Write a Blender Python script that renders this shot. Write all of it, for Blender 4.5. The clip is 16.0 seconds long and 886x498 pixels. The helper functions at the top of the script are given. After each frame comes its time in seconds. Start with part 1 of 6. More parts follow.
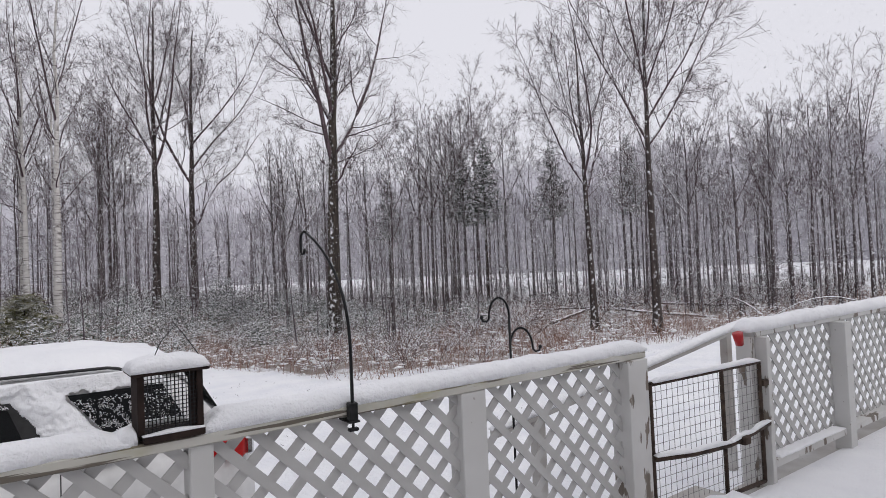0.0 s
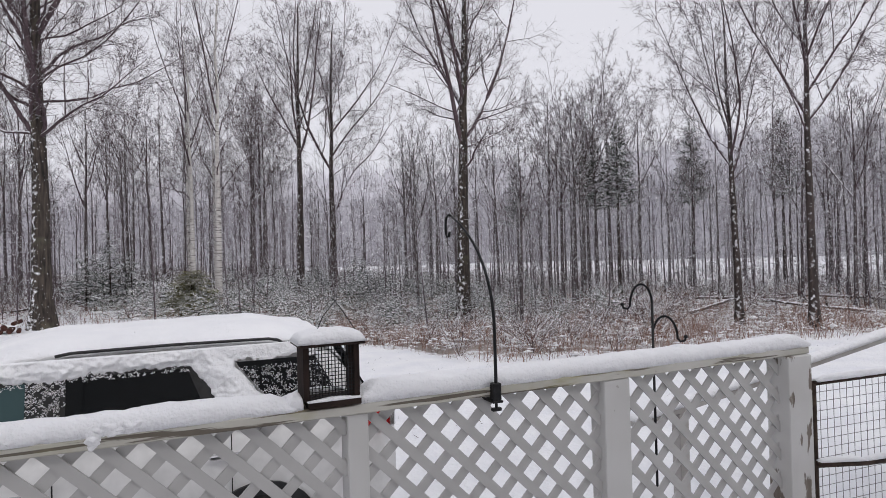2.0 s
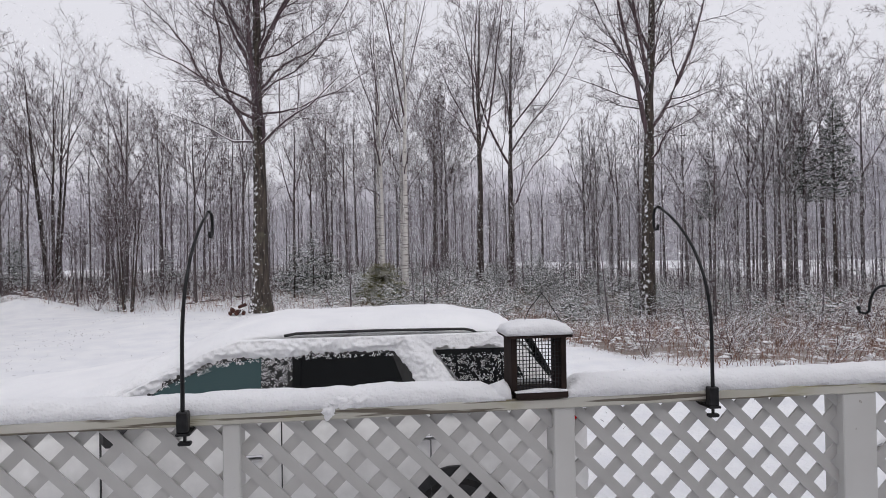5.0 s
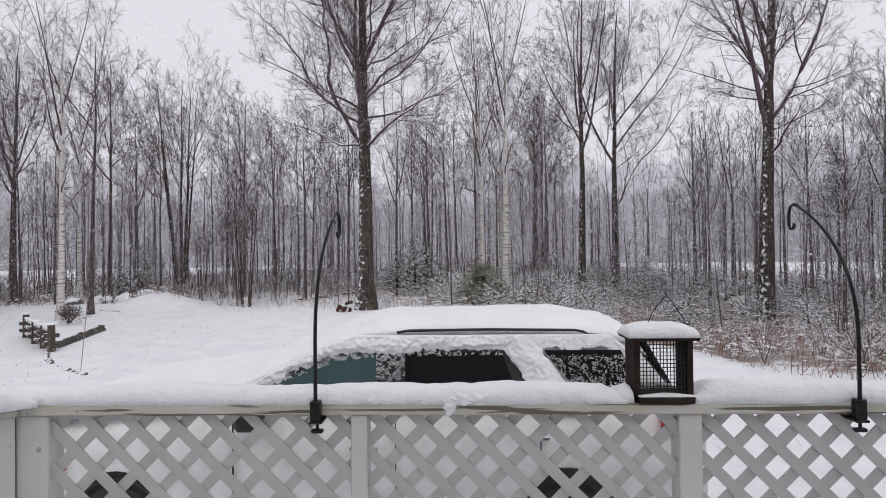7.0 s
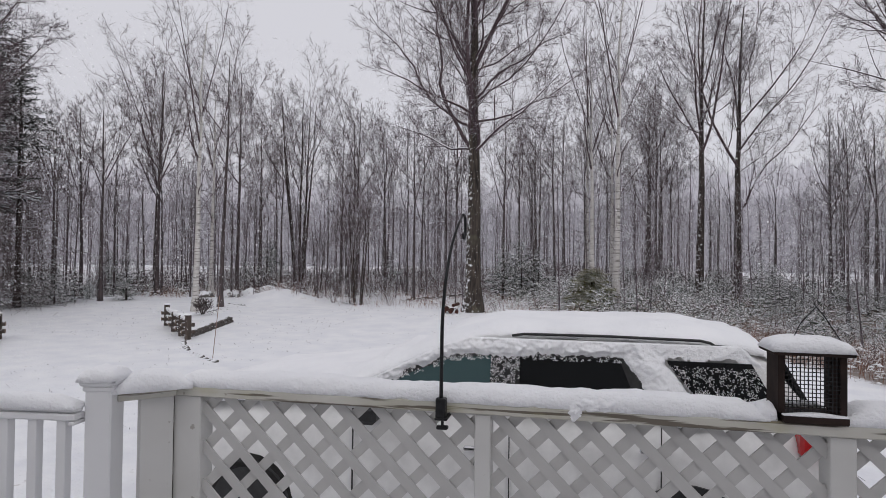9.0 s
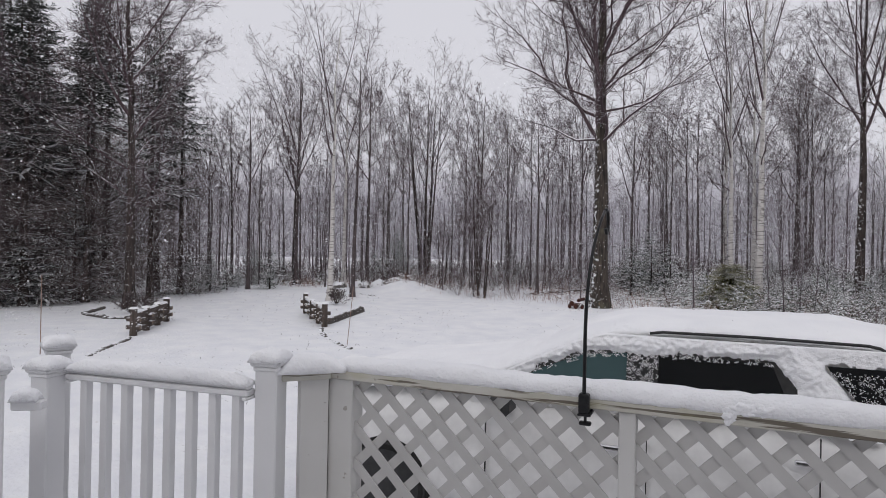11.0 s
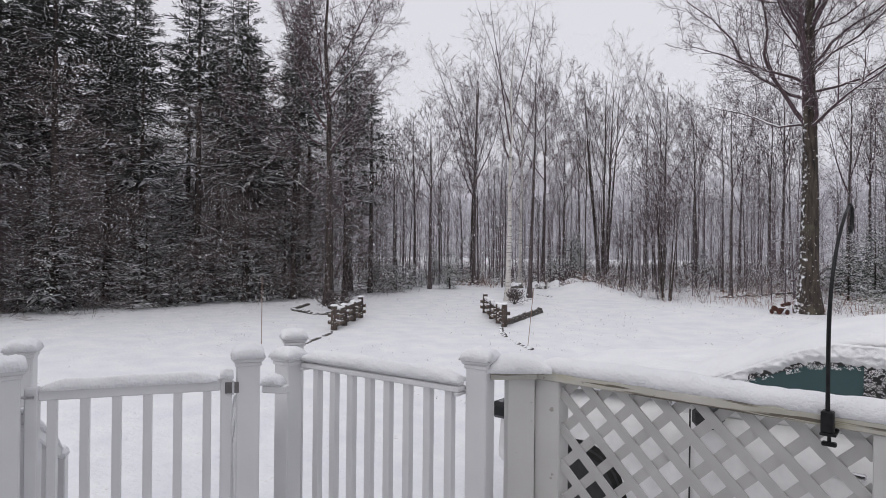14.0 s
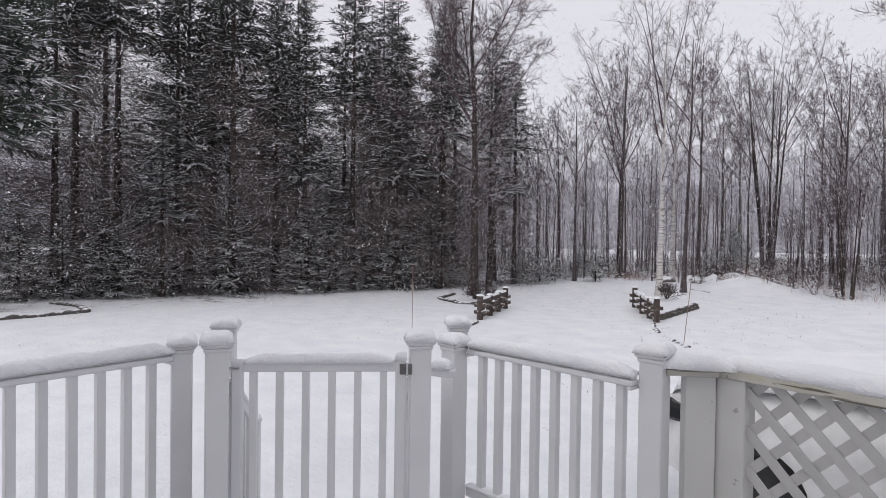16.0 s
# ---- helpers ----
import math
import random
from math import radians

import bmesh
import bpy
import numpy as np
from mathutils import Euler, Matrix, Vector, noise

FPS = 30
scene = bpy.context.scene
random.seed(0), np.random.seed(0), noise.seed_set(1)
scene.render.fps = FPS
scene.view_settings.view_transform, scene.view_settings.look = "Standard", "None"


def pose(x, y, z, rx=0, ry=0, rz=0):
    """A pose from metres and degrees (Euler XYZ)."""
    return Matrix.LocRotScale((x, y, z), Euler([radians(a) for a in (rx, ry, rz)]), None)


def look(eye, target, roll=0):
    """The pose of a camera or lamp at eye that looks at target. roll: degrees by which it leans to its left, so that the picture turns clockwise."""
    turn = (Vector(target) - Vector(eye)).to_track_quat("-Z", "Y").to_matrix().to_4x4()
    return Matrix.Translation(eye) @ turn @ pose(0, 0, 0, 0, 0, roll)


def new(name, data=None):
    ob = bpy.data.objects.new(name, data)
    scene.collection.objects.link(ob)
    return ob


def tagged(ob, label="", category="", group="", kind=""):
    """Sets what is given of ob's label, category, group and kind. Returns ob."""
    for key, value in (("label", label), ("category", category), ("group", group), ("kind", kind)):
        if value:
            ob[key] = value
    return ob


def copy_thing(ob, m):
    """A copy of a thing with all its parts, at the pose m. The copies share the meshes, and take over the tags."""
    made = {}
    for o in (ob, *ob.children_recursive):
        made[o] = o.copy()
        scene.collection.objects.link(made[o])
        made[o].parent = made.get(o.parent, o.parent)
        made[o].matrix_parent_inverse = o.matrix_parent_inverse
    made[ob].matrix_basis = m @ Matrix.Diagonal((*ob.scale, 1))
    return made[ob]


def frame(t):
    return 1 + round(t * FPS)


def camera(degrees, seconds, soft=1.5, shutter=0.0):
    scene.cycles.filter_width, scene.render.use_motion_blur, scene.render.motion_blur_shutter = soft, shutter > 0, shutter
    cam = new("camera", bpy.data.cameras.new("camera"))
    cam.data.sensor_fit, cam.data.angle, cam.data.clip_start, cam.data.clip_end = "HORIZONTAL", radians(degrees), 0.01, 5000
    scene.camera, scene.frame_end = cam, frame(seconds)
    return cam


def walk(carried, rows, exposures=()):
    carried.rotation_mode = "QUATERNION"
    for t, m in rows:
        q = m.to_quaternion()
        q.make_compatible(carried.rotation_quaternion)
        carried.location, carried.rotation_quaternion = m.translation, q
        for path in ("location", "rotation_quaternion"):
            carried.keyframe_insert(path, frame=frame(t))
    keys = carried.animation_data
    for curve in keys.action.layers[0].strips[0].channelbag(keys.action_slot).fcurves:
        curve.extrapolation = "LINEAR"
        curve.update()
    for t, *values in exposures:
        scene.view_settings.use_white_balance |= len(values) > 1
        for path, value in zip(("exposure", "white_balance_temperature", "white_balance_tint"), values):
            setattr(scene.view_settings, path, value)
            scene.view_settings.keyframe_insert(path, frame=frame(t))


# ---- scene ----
cam = camera(72.4, 16.0, 0.6)
PATH = [
    (0, (0.685, -2.288, 1.52), (1.864, -0.673, 1.582), -2.4),
    (0.5, (0.665, -2.287, 1.524), (1.752, -0.61, 1.584), -2.5),
    (1, (0.654, -2.287, 1.525), (1.661, -0.56, 1.577), -2.3),
    (1.5, (0.641, -2.277, 1.523), (1.585, -0.514, 1.563), -1.9),
    (2, (0.614, -2.263, 1.52), (1.432, -0.438, 1.543), -1.5),
    (2.5, (0.59, -2.247, 1.513), (1.307, -0.38, 1.523), -1.2),
    (3, (0.564, -2.245, 1.514), (1.199, -0.349, 1.547), -0.8),
    (3.5, (0.548, -2.242, 1.515), (1.102, -0.32, 1.545), -0.7),
    (4, (0.53, -2.244, 1.516), (1.001, -0.301, 1.536), -1.0),
    (4.5, (0.502, -2.24, 1.516), (0.863, -0.273, 1.545), -0.9),
    (4.7, (0.502, -2.229, 1.511), (0.821, -0.255, 1.535), -0.9),
    (6.8, (0.427, -2.249, 1.508), (0.413, -0.249, 1.528), -0.5),
    (7, (0.418, -2.25, 1.511), (0.36, -0.251, 1.535), -0.6),
    (7.5, (0.393, -2.249, 1.509), (0.254, -0.254, 1.541), -0.3),
    (8, (0.379, -2.256, 1.51), (0.171, -0.268, 1.551), 0.0),
    (8.5, (0.364, -2.263, 1.509), (0.077, -0.284, 1.544), 0.2),
    (9, (0.34, -2.275, 1.505), (-0.062, -0.316, 1.54), 0.7),
    (9.2, (0.33, -2.283, 1.504), (-0.114, -0.333, 1.542), 0.9),
    (11.3, (0.262, -2.344, 1.512), (-0.574, -0.527, 1.521), 0.9),
    (11.5, (0.253, -2.351, 1.515), (-0.616, -0.55, 1.528), 0.8),
    (12, (0.243, -2.365, 1.513), (-0.689, -0.596, 1.527), 0.9),
    (12.5, (0.225, -2.38, 1.513), (-0.777, -0.65, 1.521), 1.0),
    (13, (0.203, -2.396, 1.513), (-0.883, -0.716, 1.509), 0.9),
    (13.5, (0.181, -2.41, 1.514), (-1.003, -0.798, 1.512), 1.0),
    (14, (0.169, -2.429, 1.514), (-1.1, -0.883, 1.515), 0.6),
    (14.5, (0.152, -2.449, 1.511), (-1.182, -0.959, 1.498), 0.7),
    (15, (0.127, -2.473, 1.508), (-1.296, -1.068, 1.494), 0.9),
    (15.5, (0.105, -2.496, 1.507), (-1.397, -1.175, 1.49), 0.9),
    (16, (0.078, -2.516, 1.499), (-1.511, -1.303, 1.466), 0.8),
]
EXPOSURES = [(0.0, 0.33), (3.5, 0.31), (7.0, 0.33), (7.5, 0.33), (8.0, 0.15), (9.0, 0.10), (11.5, 0.16), (12.5, 0.16), (13.2, 0.18), (14.0, 0.28), (16.0, 0.32)]
walk(cam, [(t, look(eye, target, roll)) for t, eye, target, roll in PATH], EXPOSURES)
# world: low overcast in snowfall, one wide soft sun behind the cloud
world = bpy.data.worlds.new("overcast")
scene.world = world
world.use_nodes = True
wn, wl = world.node_tree.nodes, world.node_tree.links
sky = wn.new("ShaderNodeTexSky")
sky.sky_type, sky.sun_disc = "NISHITA", False
sky.sun_elevation, sky.sun_rotation, sky.dust_density, sky.air_density = radians(28), radians(200), 6.0, 1.0
flat = wn.new("ShaderNodeHueSaturation")
flat.inputs["Saturation"].default_value = 0.10
wl.new(sky.outputs[0], flat.inputs["Color"])
veil = wn.new("ShaderNodeMix")
veil.data_type = "RGBA"
veil.inputs["Factor"].default_value = 0.88
veil.inputs["B"].default_value = (6.45, 6.42, 6.98, 1)
wl.new(flat.outputs[0], veil.inputs["A"])
wl.new(veil.outputs["Result"], wn["Background"].inputs["Color"])
wn["Background"].inputs["Strength"].default_value = 0.1
sun = new("sun", bpy.data.lights.new("sun", "SUN"))
sun.data.energy, sun.data.angle, sun.data.color = 0.5, radians(40), (1.0, 0.97, 0.93)
sun.matrix_world = look((6, -14, 14), (0, 0, 0))


# ---- materials ----
def material(name, rough=0.6, metal=0.0):
    m = bpy.data.materials.new(name)
    m.use_nodes = True
    n, l = m.node_tree.nodes, m.node_tree.links
    b = n["Principled BSDF"]
    b.inputs["Roughness"].default_value, b.inputs["Metallic"].default_value = rough, metal
    return m, n, l, b


def grain(n, l, scale, detail=4.0, stretch=(1, 1, 1), kind="Object"):
    co, mp, t = n.new("ShaderNodeTexCoord"), n.new("ShaderNodeMapping"), n.new("ShaderNodeTexNoise")
    mp.inputs["Scale"].default_value = stretch
    t.inputs["Scale"].default_value, t.inputs["Detail"].default_value = scale, detail
    l.new(co.outputs[kind], mp.inputs["Vector"])
    l.new(mp.outputs[0], t.inputs["Vector"])
    return t.outputs["Fac"]


def ramp(n, l, source, *stops):
    r = n.new("ShaderNodeValToRGB")
    while len(r.color_ramp.elements) < len(stops):
        r.color_ramp.elements.new(0.5)
    for e, (p, c) in zip(r.color_ramp.elements, stops):
        e.position, e.color = p, (*c, 1) if len(c) == 3 else c
    l.new(source, r.inputs[0])
    return r.outputs[0]


def blend(n, l, fac, a, b):
    m = n.new("ShaderNodeMix")
    m.data_type = "RGBA"
    for value, slot in ((fac, "Factor"), (a, "A"), (b, "B")):
        if isinstance(value, (int, float)):
            m.inputs[slot].default_value = value
        elif isinstance(value, tuple):
            m.inputs[slot].default_value = (*value, 1)
        else:
            l.new(value, m.inputs[slot])
    return m.outputs["Result"]


def calc(n, l, op, a, b=0.0):
    m = n.new("ShaderNodeMath")
    m.operation, m.use_clamp = op, op in ("MULTIPLY", "ADD", "SUBTRACT")
    for k, v in enumerate((a, b)):
        if isinstance(v, (int, float)):
            m.inputs[k].default_value = v
        else:
            l.new(v, m.inputs[k])
    return m.outputs[0]


def bump(n, l, b, height, strength=0.3, distance=0.01):
    k = n.new("ShaderNodeBump")
    k.inputs["Strength"].default_value, k.inputs["Distance"].default_value = strength, distance
    l.new(height, k.inputs["Height"])
    l.new(k.outputs[0], b.inputs["Normal"])


def dusted(n, l, low, high, scale, side=(0.0, 0.0, 1.0)):
    """How far snow lies on a face: by the lie of its normal and a patchy noise."""
    g, d = n.new("ShaderNodeNewGeometry"), n.new("ShaderNodeVectorMath")
    d.operation = "DOT_PRODUCT"
    d.inputs[1].default_value = side
    l.new(g.outputs["Normal"], d.inputs[0])
    p = grain(n, l, scale, 3.0)
    s = n.new("ShaderNodeMath")
    s.operation = "MULTIPLY_ADD"
    l.new(p, s.inputs[0])
    s.inputs[1].default_value = 1.2
    l.new(d.outputs["Value"], s.inputs[2])
    r = n.new("ShaderNodeMapRange")
    r.inputs["From Min"].default_value, r.inputs["From Max"].default_value = low, high
    l.new(s.outputs[0], r.inputs["Value"])
    return r.outputs[0]


SNOW = (0.86, 0.87, 0.90)


def snow_material():
    m, n, l, b = material("snow", 0.7)
    a = grain(n, l, 3.0, 5.0)
    l.new(ramp(n, l, a, (0.3, (0.87, 0.875, 0.90)), (0.7, (0.94, 0.942, 0.955))), b.inputs["Base Color"])
    lumps = calc(n, l, "ADD", calc(n, l, "MULTIPLY", grain(n, l, 24.0, 4.0), 0.7), calc(n, l, "MULTIPLY", grain(n, l, 110.0, 6.0), 0.3))
    bump(n, l, b, lumps, 1.0, 0.018)
    return m


def ground_material():
    m, n, l, b = material("snowy_ground", 0.85)
    big, mid, fine = grain(n, l, 0.22, 4.0), grain(n, l, 1.7, 5.0), grain(n, l, 14.0, 5.0)
    w = n.new("ShaderNodeAttribute")
    w.attribute_name = "bare"
    cover = calc(n, l, "MULTIPLY", big, 0.25)
    cover = calc(n, l, "ADD", cover, calc(n, l, "MULTIPLY", mid, 0.45))
    cover = calc(n, l, "ADD", cover, calc(n, l, "MULTIPLY", fine, 0.30))
    cover = calc(n, l, "ADD", cover, calc(n, l, "MULTIPLY", w.outputs["Fac"], 0.20))
    litter = ramp(n, l, fine, (0.3, (0.09, 0.06, 0.045)), (0.7, (0.24, 0.17, 0.13)))
    white = ramp(n, l, mid, (0.3, (0.80, 0.81, 0.85)), (0.7, (0.90, 0.905, 0.92)))
    l.new(blend(n, l, ramp(n, l, cover, (0.625, (0, 0, 0)), (0.715, (0.85, 0.85, 0.85))), white, litter), b.inputs["Base Color"])
    bump(n, l, b, calc(n, l, "ADD", calc(n, l, "MULTIPLY", mid, 0.6), calc(n, l, "MULTIPLY", fine, 0.4)), 0.8, 0.08)
    return m


def painted_wood(name, base, stain, amount, streak=None):
    m, n, l, b = material(name, 0.55)
    long, spots = grain(n, l, 9.0, 5.0, (0.25, 1, 1)), grain(n, l, 2.2, 6.0)
    c = blend(n, l, ramp(n, l, spots, (0.35, (0, 0, 0)), (0.8, (amount,) * 3)), base, stain)
    chips = ramp(n, l, grain(n, l, 26.0, 6.0), (0.70, (0, 0, 0)), (0.73, (1, 1, 1)))
    c = blend(n, l, calc(n, l, "MULTIPLY", chips, 0.55), c, (0.18, 0.15, 0.11))
    if streak:
        runs = ramp(n, l, grain(n, l, 5.0, 6.0, (0.4, 1, 10.0)), (0.545, (0, 0, 0)), (0.585, (0.85, 0.85, 0.85)))
        c = blend(n, l, runs, c, streak)
        moss = ramp(n, l, grain(n, l, 4.3, 5.0, (0.6, 1, 2.0)), (0.57, (0, 0, 0)), (0.66, (0.5, 0.5, 0.5)))
        c = blend(n, l, moss, c, (0.34, 0.31, 0.13))
    l.new(c, b.inputs["Base Color"])
    bump(n, l, b, long, 0.25, 0.004)
    return m


def plain(name, c0, c1, rough, scale=8.0, metal=0.0, strength=0.15):
    m, n, l, b = material(name, rough, metal)
    if rough > 0.55:
        b.inputs["Specular IOR Level"].default_value = 0.2
    f = grain(n, l, scale, 5.0)
    l.new(ramp(n, l, f, (0.3, c0), (0.7, c1)), b.inputs["Base Color"])
    bump(n, l, b, f, strength, 0.004)
    return m


def bark_material(name, dark, light, snow_low, snow_high, blotch=None):
    m, n, l, b = material(name, 0.9)
    ridges, mott = grain(n, l, 14.0, 5.0, (1, 1, 0.15)), grain(n, l, 1.3, 5.0)
    c = ramp(n, l, ridges, (0.3, dark), (0.7, light))
    if blotch:
        c = blend(n, l, ramp(n, l, mott, (0.56, (0, 0, 0)), (0.70, (0.8, 0.8, 0.8))), c, blotch)
    c = blend(n, l, dusted(n, l, snow_low, snow_high, 9.0, (-0.35, -0.25, 0.9)), c, SNOW)
    l.new(c, b.inputs["Base Color"])
    bump(n, l, b, ridges, 0.6, 0.02)
    return m


def birch_material():
    m, n, l, b = material("birch_bark", 0.7)
    bands, mott = grain(n, l, 7.0, 5.0, (0.3, 0.3, 3.0)), grain(n, l, 2.0, 4.0)
    c = ramp(n, l, bands, (0.36, (0.07, 0.06, 0.055)), (0.44, (0.55, 0.53, 0.51)), (0.8, (0.72, 0.70, 0.69)))
    l.new(blend(n, l, calc(n, l, "MULTIPLY", mott, 0.3), c, (0.32, 0.27, 0.24)), b.inputs["Base Color"])
    return m


def needle_material(name, dark, light, low, high):
    m, n, l, b = material(name, 0.8)
    c = ramp(n, l, grain(n, l, 3.0, 4.0), (0.3, dark), (0.7, light))
    l.new(blend(n, l, dusted(n, l, low, high, 2.6), c, SNOW), b.inputs["Base Color"])
    return m


def glass_material(name, tint, rough=0.05):
    m, n, l, b = material(name, rough)
    b.inputs["Base Color"].default_value = (*tint, 1)
    b.inputs["Specular IOR Level"].default_value = 0.35
    return m


def flaking_paint():
    """White paint that flakes along the upright grain and shows grey wood."""
    m, n, l, b = material("flaking_white_paint", 0.6)
    paint = ramp(n, l, grain(n, l, 3.0, 5.0), (0.3, (0.54, 0.53, 0.51)), (0.7, (0.64, 0.635, 0.62)))
    wood = ramp(n, l, grain(n, l, 30.0, 4.0, (1, 1, 0.1)), (0.3, (0.11, 0.09, 0.07)), (0.7, (0.24, 0.20, 0.165)))
    flakes = ramp(n, l, grain(n, l, 11.0, 7.0, (1, 1, 0.35)), (0.585, (0, 0, 0)), (0.61, (1, 1, 1)))
    l.new(blend(n, l, flakes, paint, wood), b.inputs["Base Color"])
    bump(n, l, b, flakes, 0.4, -0.003)
    return m


M_SNOW, M_GROUND = snow_material(), ground_material()
M_PAINT = painted_wood("white_painted_wood", (0.61, 0.605, 0.59), (0.47, 0.46, 0.43), 0.6)
M_RAIL = painted_wood("algae_stained_painted_wood", (0.58, 0.565, 0.52), (0.36, 0.34, 0.25), 0.8, (0.07, 0.05, 0.03))
M_WORN = painted_wood("peeling_painted_wood", (0.56, 0.55, 0.53), (0.22, 0.18, 0.15), 0.9)
M_PEEL = flaking_paint()
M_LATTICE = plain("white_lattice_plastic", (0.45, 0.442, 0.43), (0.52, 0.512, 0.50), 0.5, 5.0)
M_VINYL = plain("white_vinyl", (0.68, 0.68, 0.69), (0.74, 0.74, 0.75), 0.35, 3.0, 0.0, 0.03)
M_BLACK = plain("black_metal", (0.012, 0.012, 0.013), (0.03, 0.03, 0.032), 0.4, 30.0, 0.6)
M_RUST = plain("rusty_dark_metal", (0.03, 0.022, 0.018), (0.10, 0.07, 0.055), 0.7, 18.0, 0.3)
M_WIRE = plain("galvanised_wire", (0.16, 0.15, 0.15), (0.28, 0.27, 0.27), 0.5, 18.0, 0.6)
M_FEEDER = plain("dark_brown_feeder_wood", (0.014, 0.009, 0.008), (0.036, 0.023, 0.019), 0.8, 12.0)
M_RED = plain("red_plastic", (0.40, 0.012, 0.016), (0.55, 0.03, 0.03), 0.35, 8.0)
M_LAMP = plain("red_lamp_lens", (0.35, 0.012, 0.014), (0.5, 0.02, 0.02), 0.12, 30.0)
M_CAR = plain("frosted_silver_paint", (0.62, 0.615, 0.61), (0.78, 0.775, 0.77), 0.5, 7.0, 0.0, 0.8)
M_TRIM = plain("black_car_trim", (0.01, 0.01, 0.011), (0.025, 0.025, 0.026), 0.5, 20.0)
M_TYRE = plain("black_rubber", (0.012, 0.012, 0.012), (0.028, 0.027, 0.026), 0.8, 20.0)
M_RIM = plain("dark_alloy", (0.03, 0.03, 0.032), (0.07, 0.07, 0.075), 0.35, 9.0, 0.8)
M_CHROME = plain("chrome", (0.55, 0.55, 0.56), (0.65, 0.65, 0.66), 0.15, 9.0, 1.0)
M_DARKGLASS = glass_material("dark_tinted_glass", (0.006, 0.007, 0.008))
M_TEALGLASS = glass_material("teal_tinted_glass", (0.055, 0.095, 0.10))
M_LOG = bark_material("weathered_log", (0.035, 0.027, 0.023), (0.11, 0.085, 0.073), 1.15, 1.4)
M_CUT = plain("pale_sawn_wood", (0.16, 0.12, 0.09), (0.30, 0.24, 0.19), 0.8, 25.0)
M_STONE = bark_material("snowy_edging_stone", (0.05, 0.045, 0.042), (0.13, 0.115, 0.105), 1.05, 1.45)
M_BARK = bark_material("dark_wet_bark", (0.013, 0.010, 0.009), (0.080, 0.060, 0.055), 1.09, 1.30)
M_BARK_LICHEN = bark_material("lichen_bark", (0.009, 0.007, 0.006), (0.082, 0.064, 0.052), 1.07, 1.26, (0.10, 0.096, 0.066))
M_TWIG = bark_material("snow_dusted_twig", (0.050, 0.034, 0.039), (0.122, 0.084, 0.094), 1.10, 1.40)
M_WOODBARK = bark_material("grey_snow_flecked_bark", (0.036, 0.028, 0.029), (0.122, 0.097, 0.100), 1.02, 1.34)
# besides its snow, this bark is lightened to carry distance haze in its colour
M_FAR = bark_material("frosted_haze_pale_bark", (0.070, 0.053, 0.061), (0.142, 0.110, 0.124), 0.98, 1.45)
M_BIRCH = birch_material()
M_SPRUCE = needle_material("dark_spruce_needles", (0.023, 0.026, 0.024), (0.058, 0.060, 0.056), 1.26, 1.72)
M_FIR = needle_material("snowy_fir_needles", (0.018, 0.028, 0.021), (0.050, 0.066, 0.046), 1.10, 1.46)
M_CEDAR = needle_material("olive_cedar_needles", (0.09, 0.09, 0.035), (0.27, 0.25, 0.115), 1.3, 1.9)
M_DEADBOUGH = bark_material("dead_reddish_boughs", (0.058, 0.046, 0.047), (0.145, 0.108, 0.108), 1.1, 1.7)
M_GRASS = bark_material("dry_reddish_grass", (0.10, 0.045, 0.036), (0.38, 0.22, 0.155), 1.15, 1.6)
# tone chosen for the light an unseen wall throws back on the fence
M_UNSEEN_WALL = plain("pale_unseen_wall", (0.40, 0.39, 0.38), (0.47, 0.46, 0.45), 0.6, 2.0)


# ---- mesh helpers ----
def part(name, bm, mat, parent=None, label="", smooth=False):
    me = bpy.data.meshes.new(name)
    bm.to_mesh(me)
    bm.free()
    return link(name, me, mat, parent, label, smooth)


def link(name, me, mat, parent=None, label="", smooth=False):
    if mat and not me.materials:
        me.materials.append(mat)
    if smooth:
        me.polygons.foreach_set("use_smooth", np.ones(len(me.polygons), dtype=bool))
    ob = new(name, me)
    ob.parent = parent
    if label:
        tagged(ob, label)
    return ob


def mesh_of(name, verts, faces):
    """A mesh from an array of places and an array of triangles or quads."""
    me = bpy.data.meshes.new(name)
    v, f = np.asarray(verts, np.float32), np.asarray(faces, np.int32)
    k = f.shape[1]
    me.vertices.add(len(v))
    me.vertices.foreach_set("co", v.ravel())
    me.loops.add(f.size)
    me.loops.foreach_set("vertex_index", f.ravel())
    me.polygons.add(len(f))
    me.polygons.foreach_set("loop_start", np.arange(0, f.size, k, dtype=np.int32))
    me.update(calc_edges=True)
    return me


def box(bm, lo, hi, m=None, chamfer=0.0):
    """A box from corner to corner, with its edges broken."""
    c = [(a + b) / 2 for a, b in zip(lo, hi)]
    s = [b - a for a, b in zip(lo, hi)]
    made = bmesh.ops.create_cube(bm, size=1, matrix=Matrix.Translation(c) @ Matrix.Diagonal((*s, 1)))["verts"]
    if chamfer:
        edges = list({e for v in made for e in v.link_edges})
        made = bmesh.ops.bevel(bm, geom=edges, offset=chamfer, segments=1, affect="EDGES")["verts"]
    if m:
        bmesh.ops.transform(bm, matrix=m, verts=list({v for v in made}))
    return bm


def boxed(lo, hi, m=None, chamfer=0.003):
    return box(bmesh.new(), lo, hi, m, chamfer)


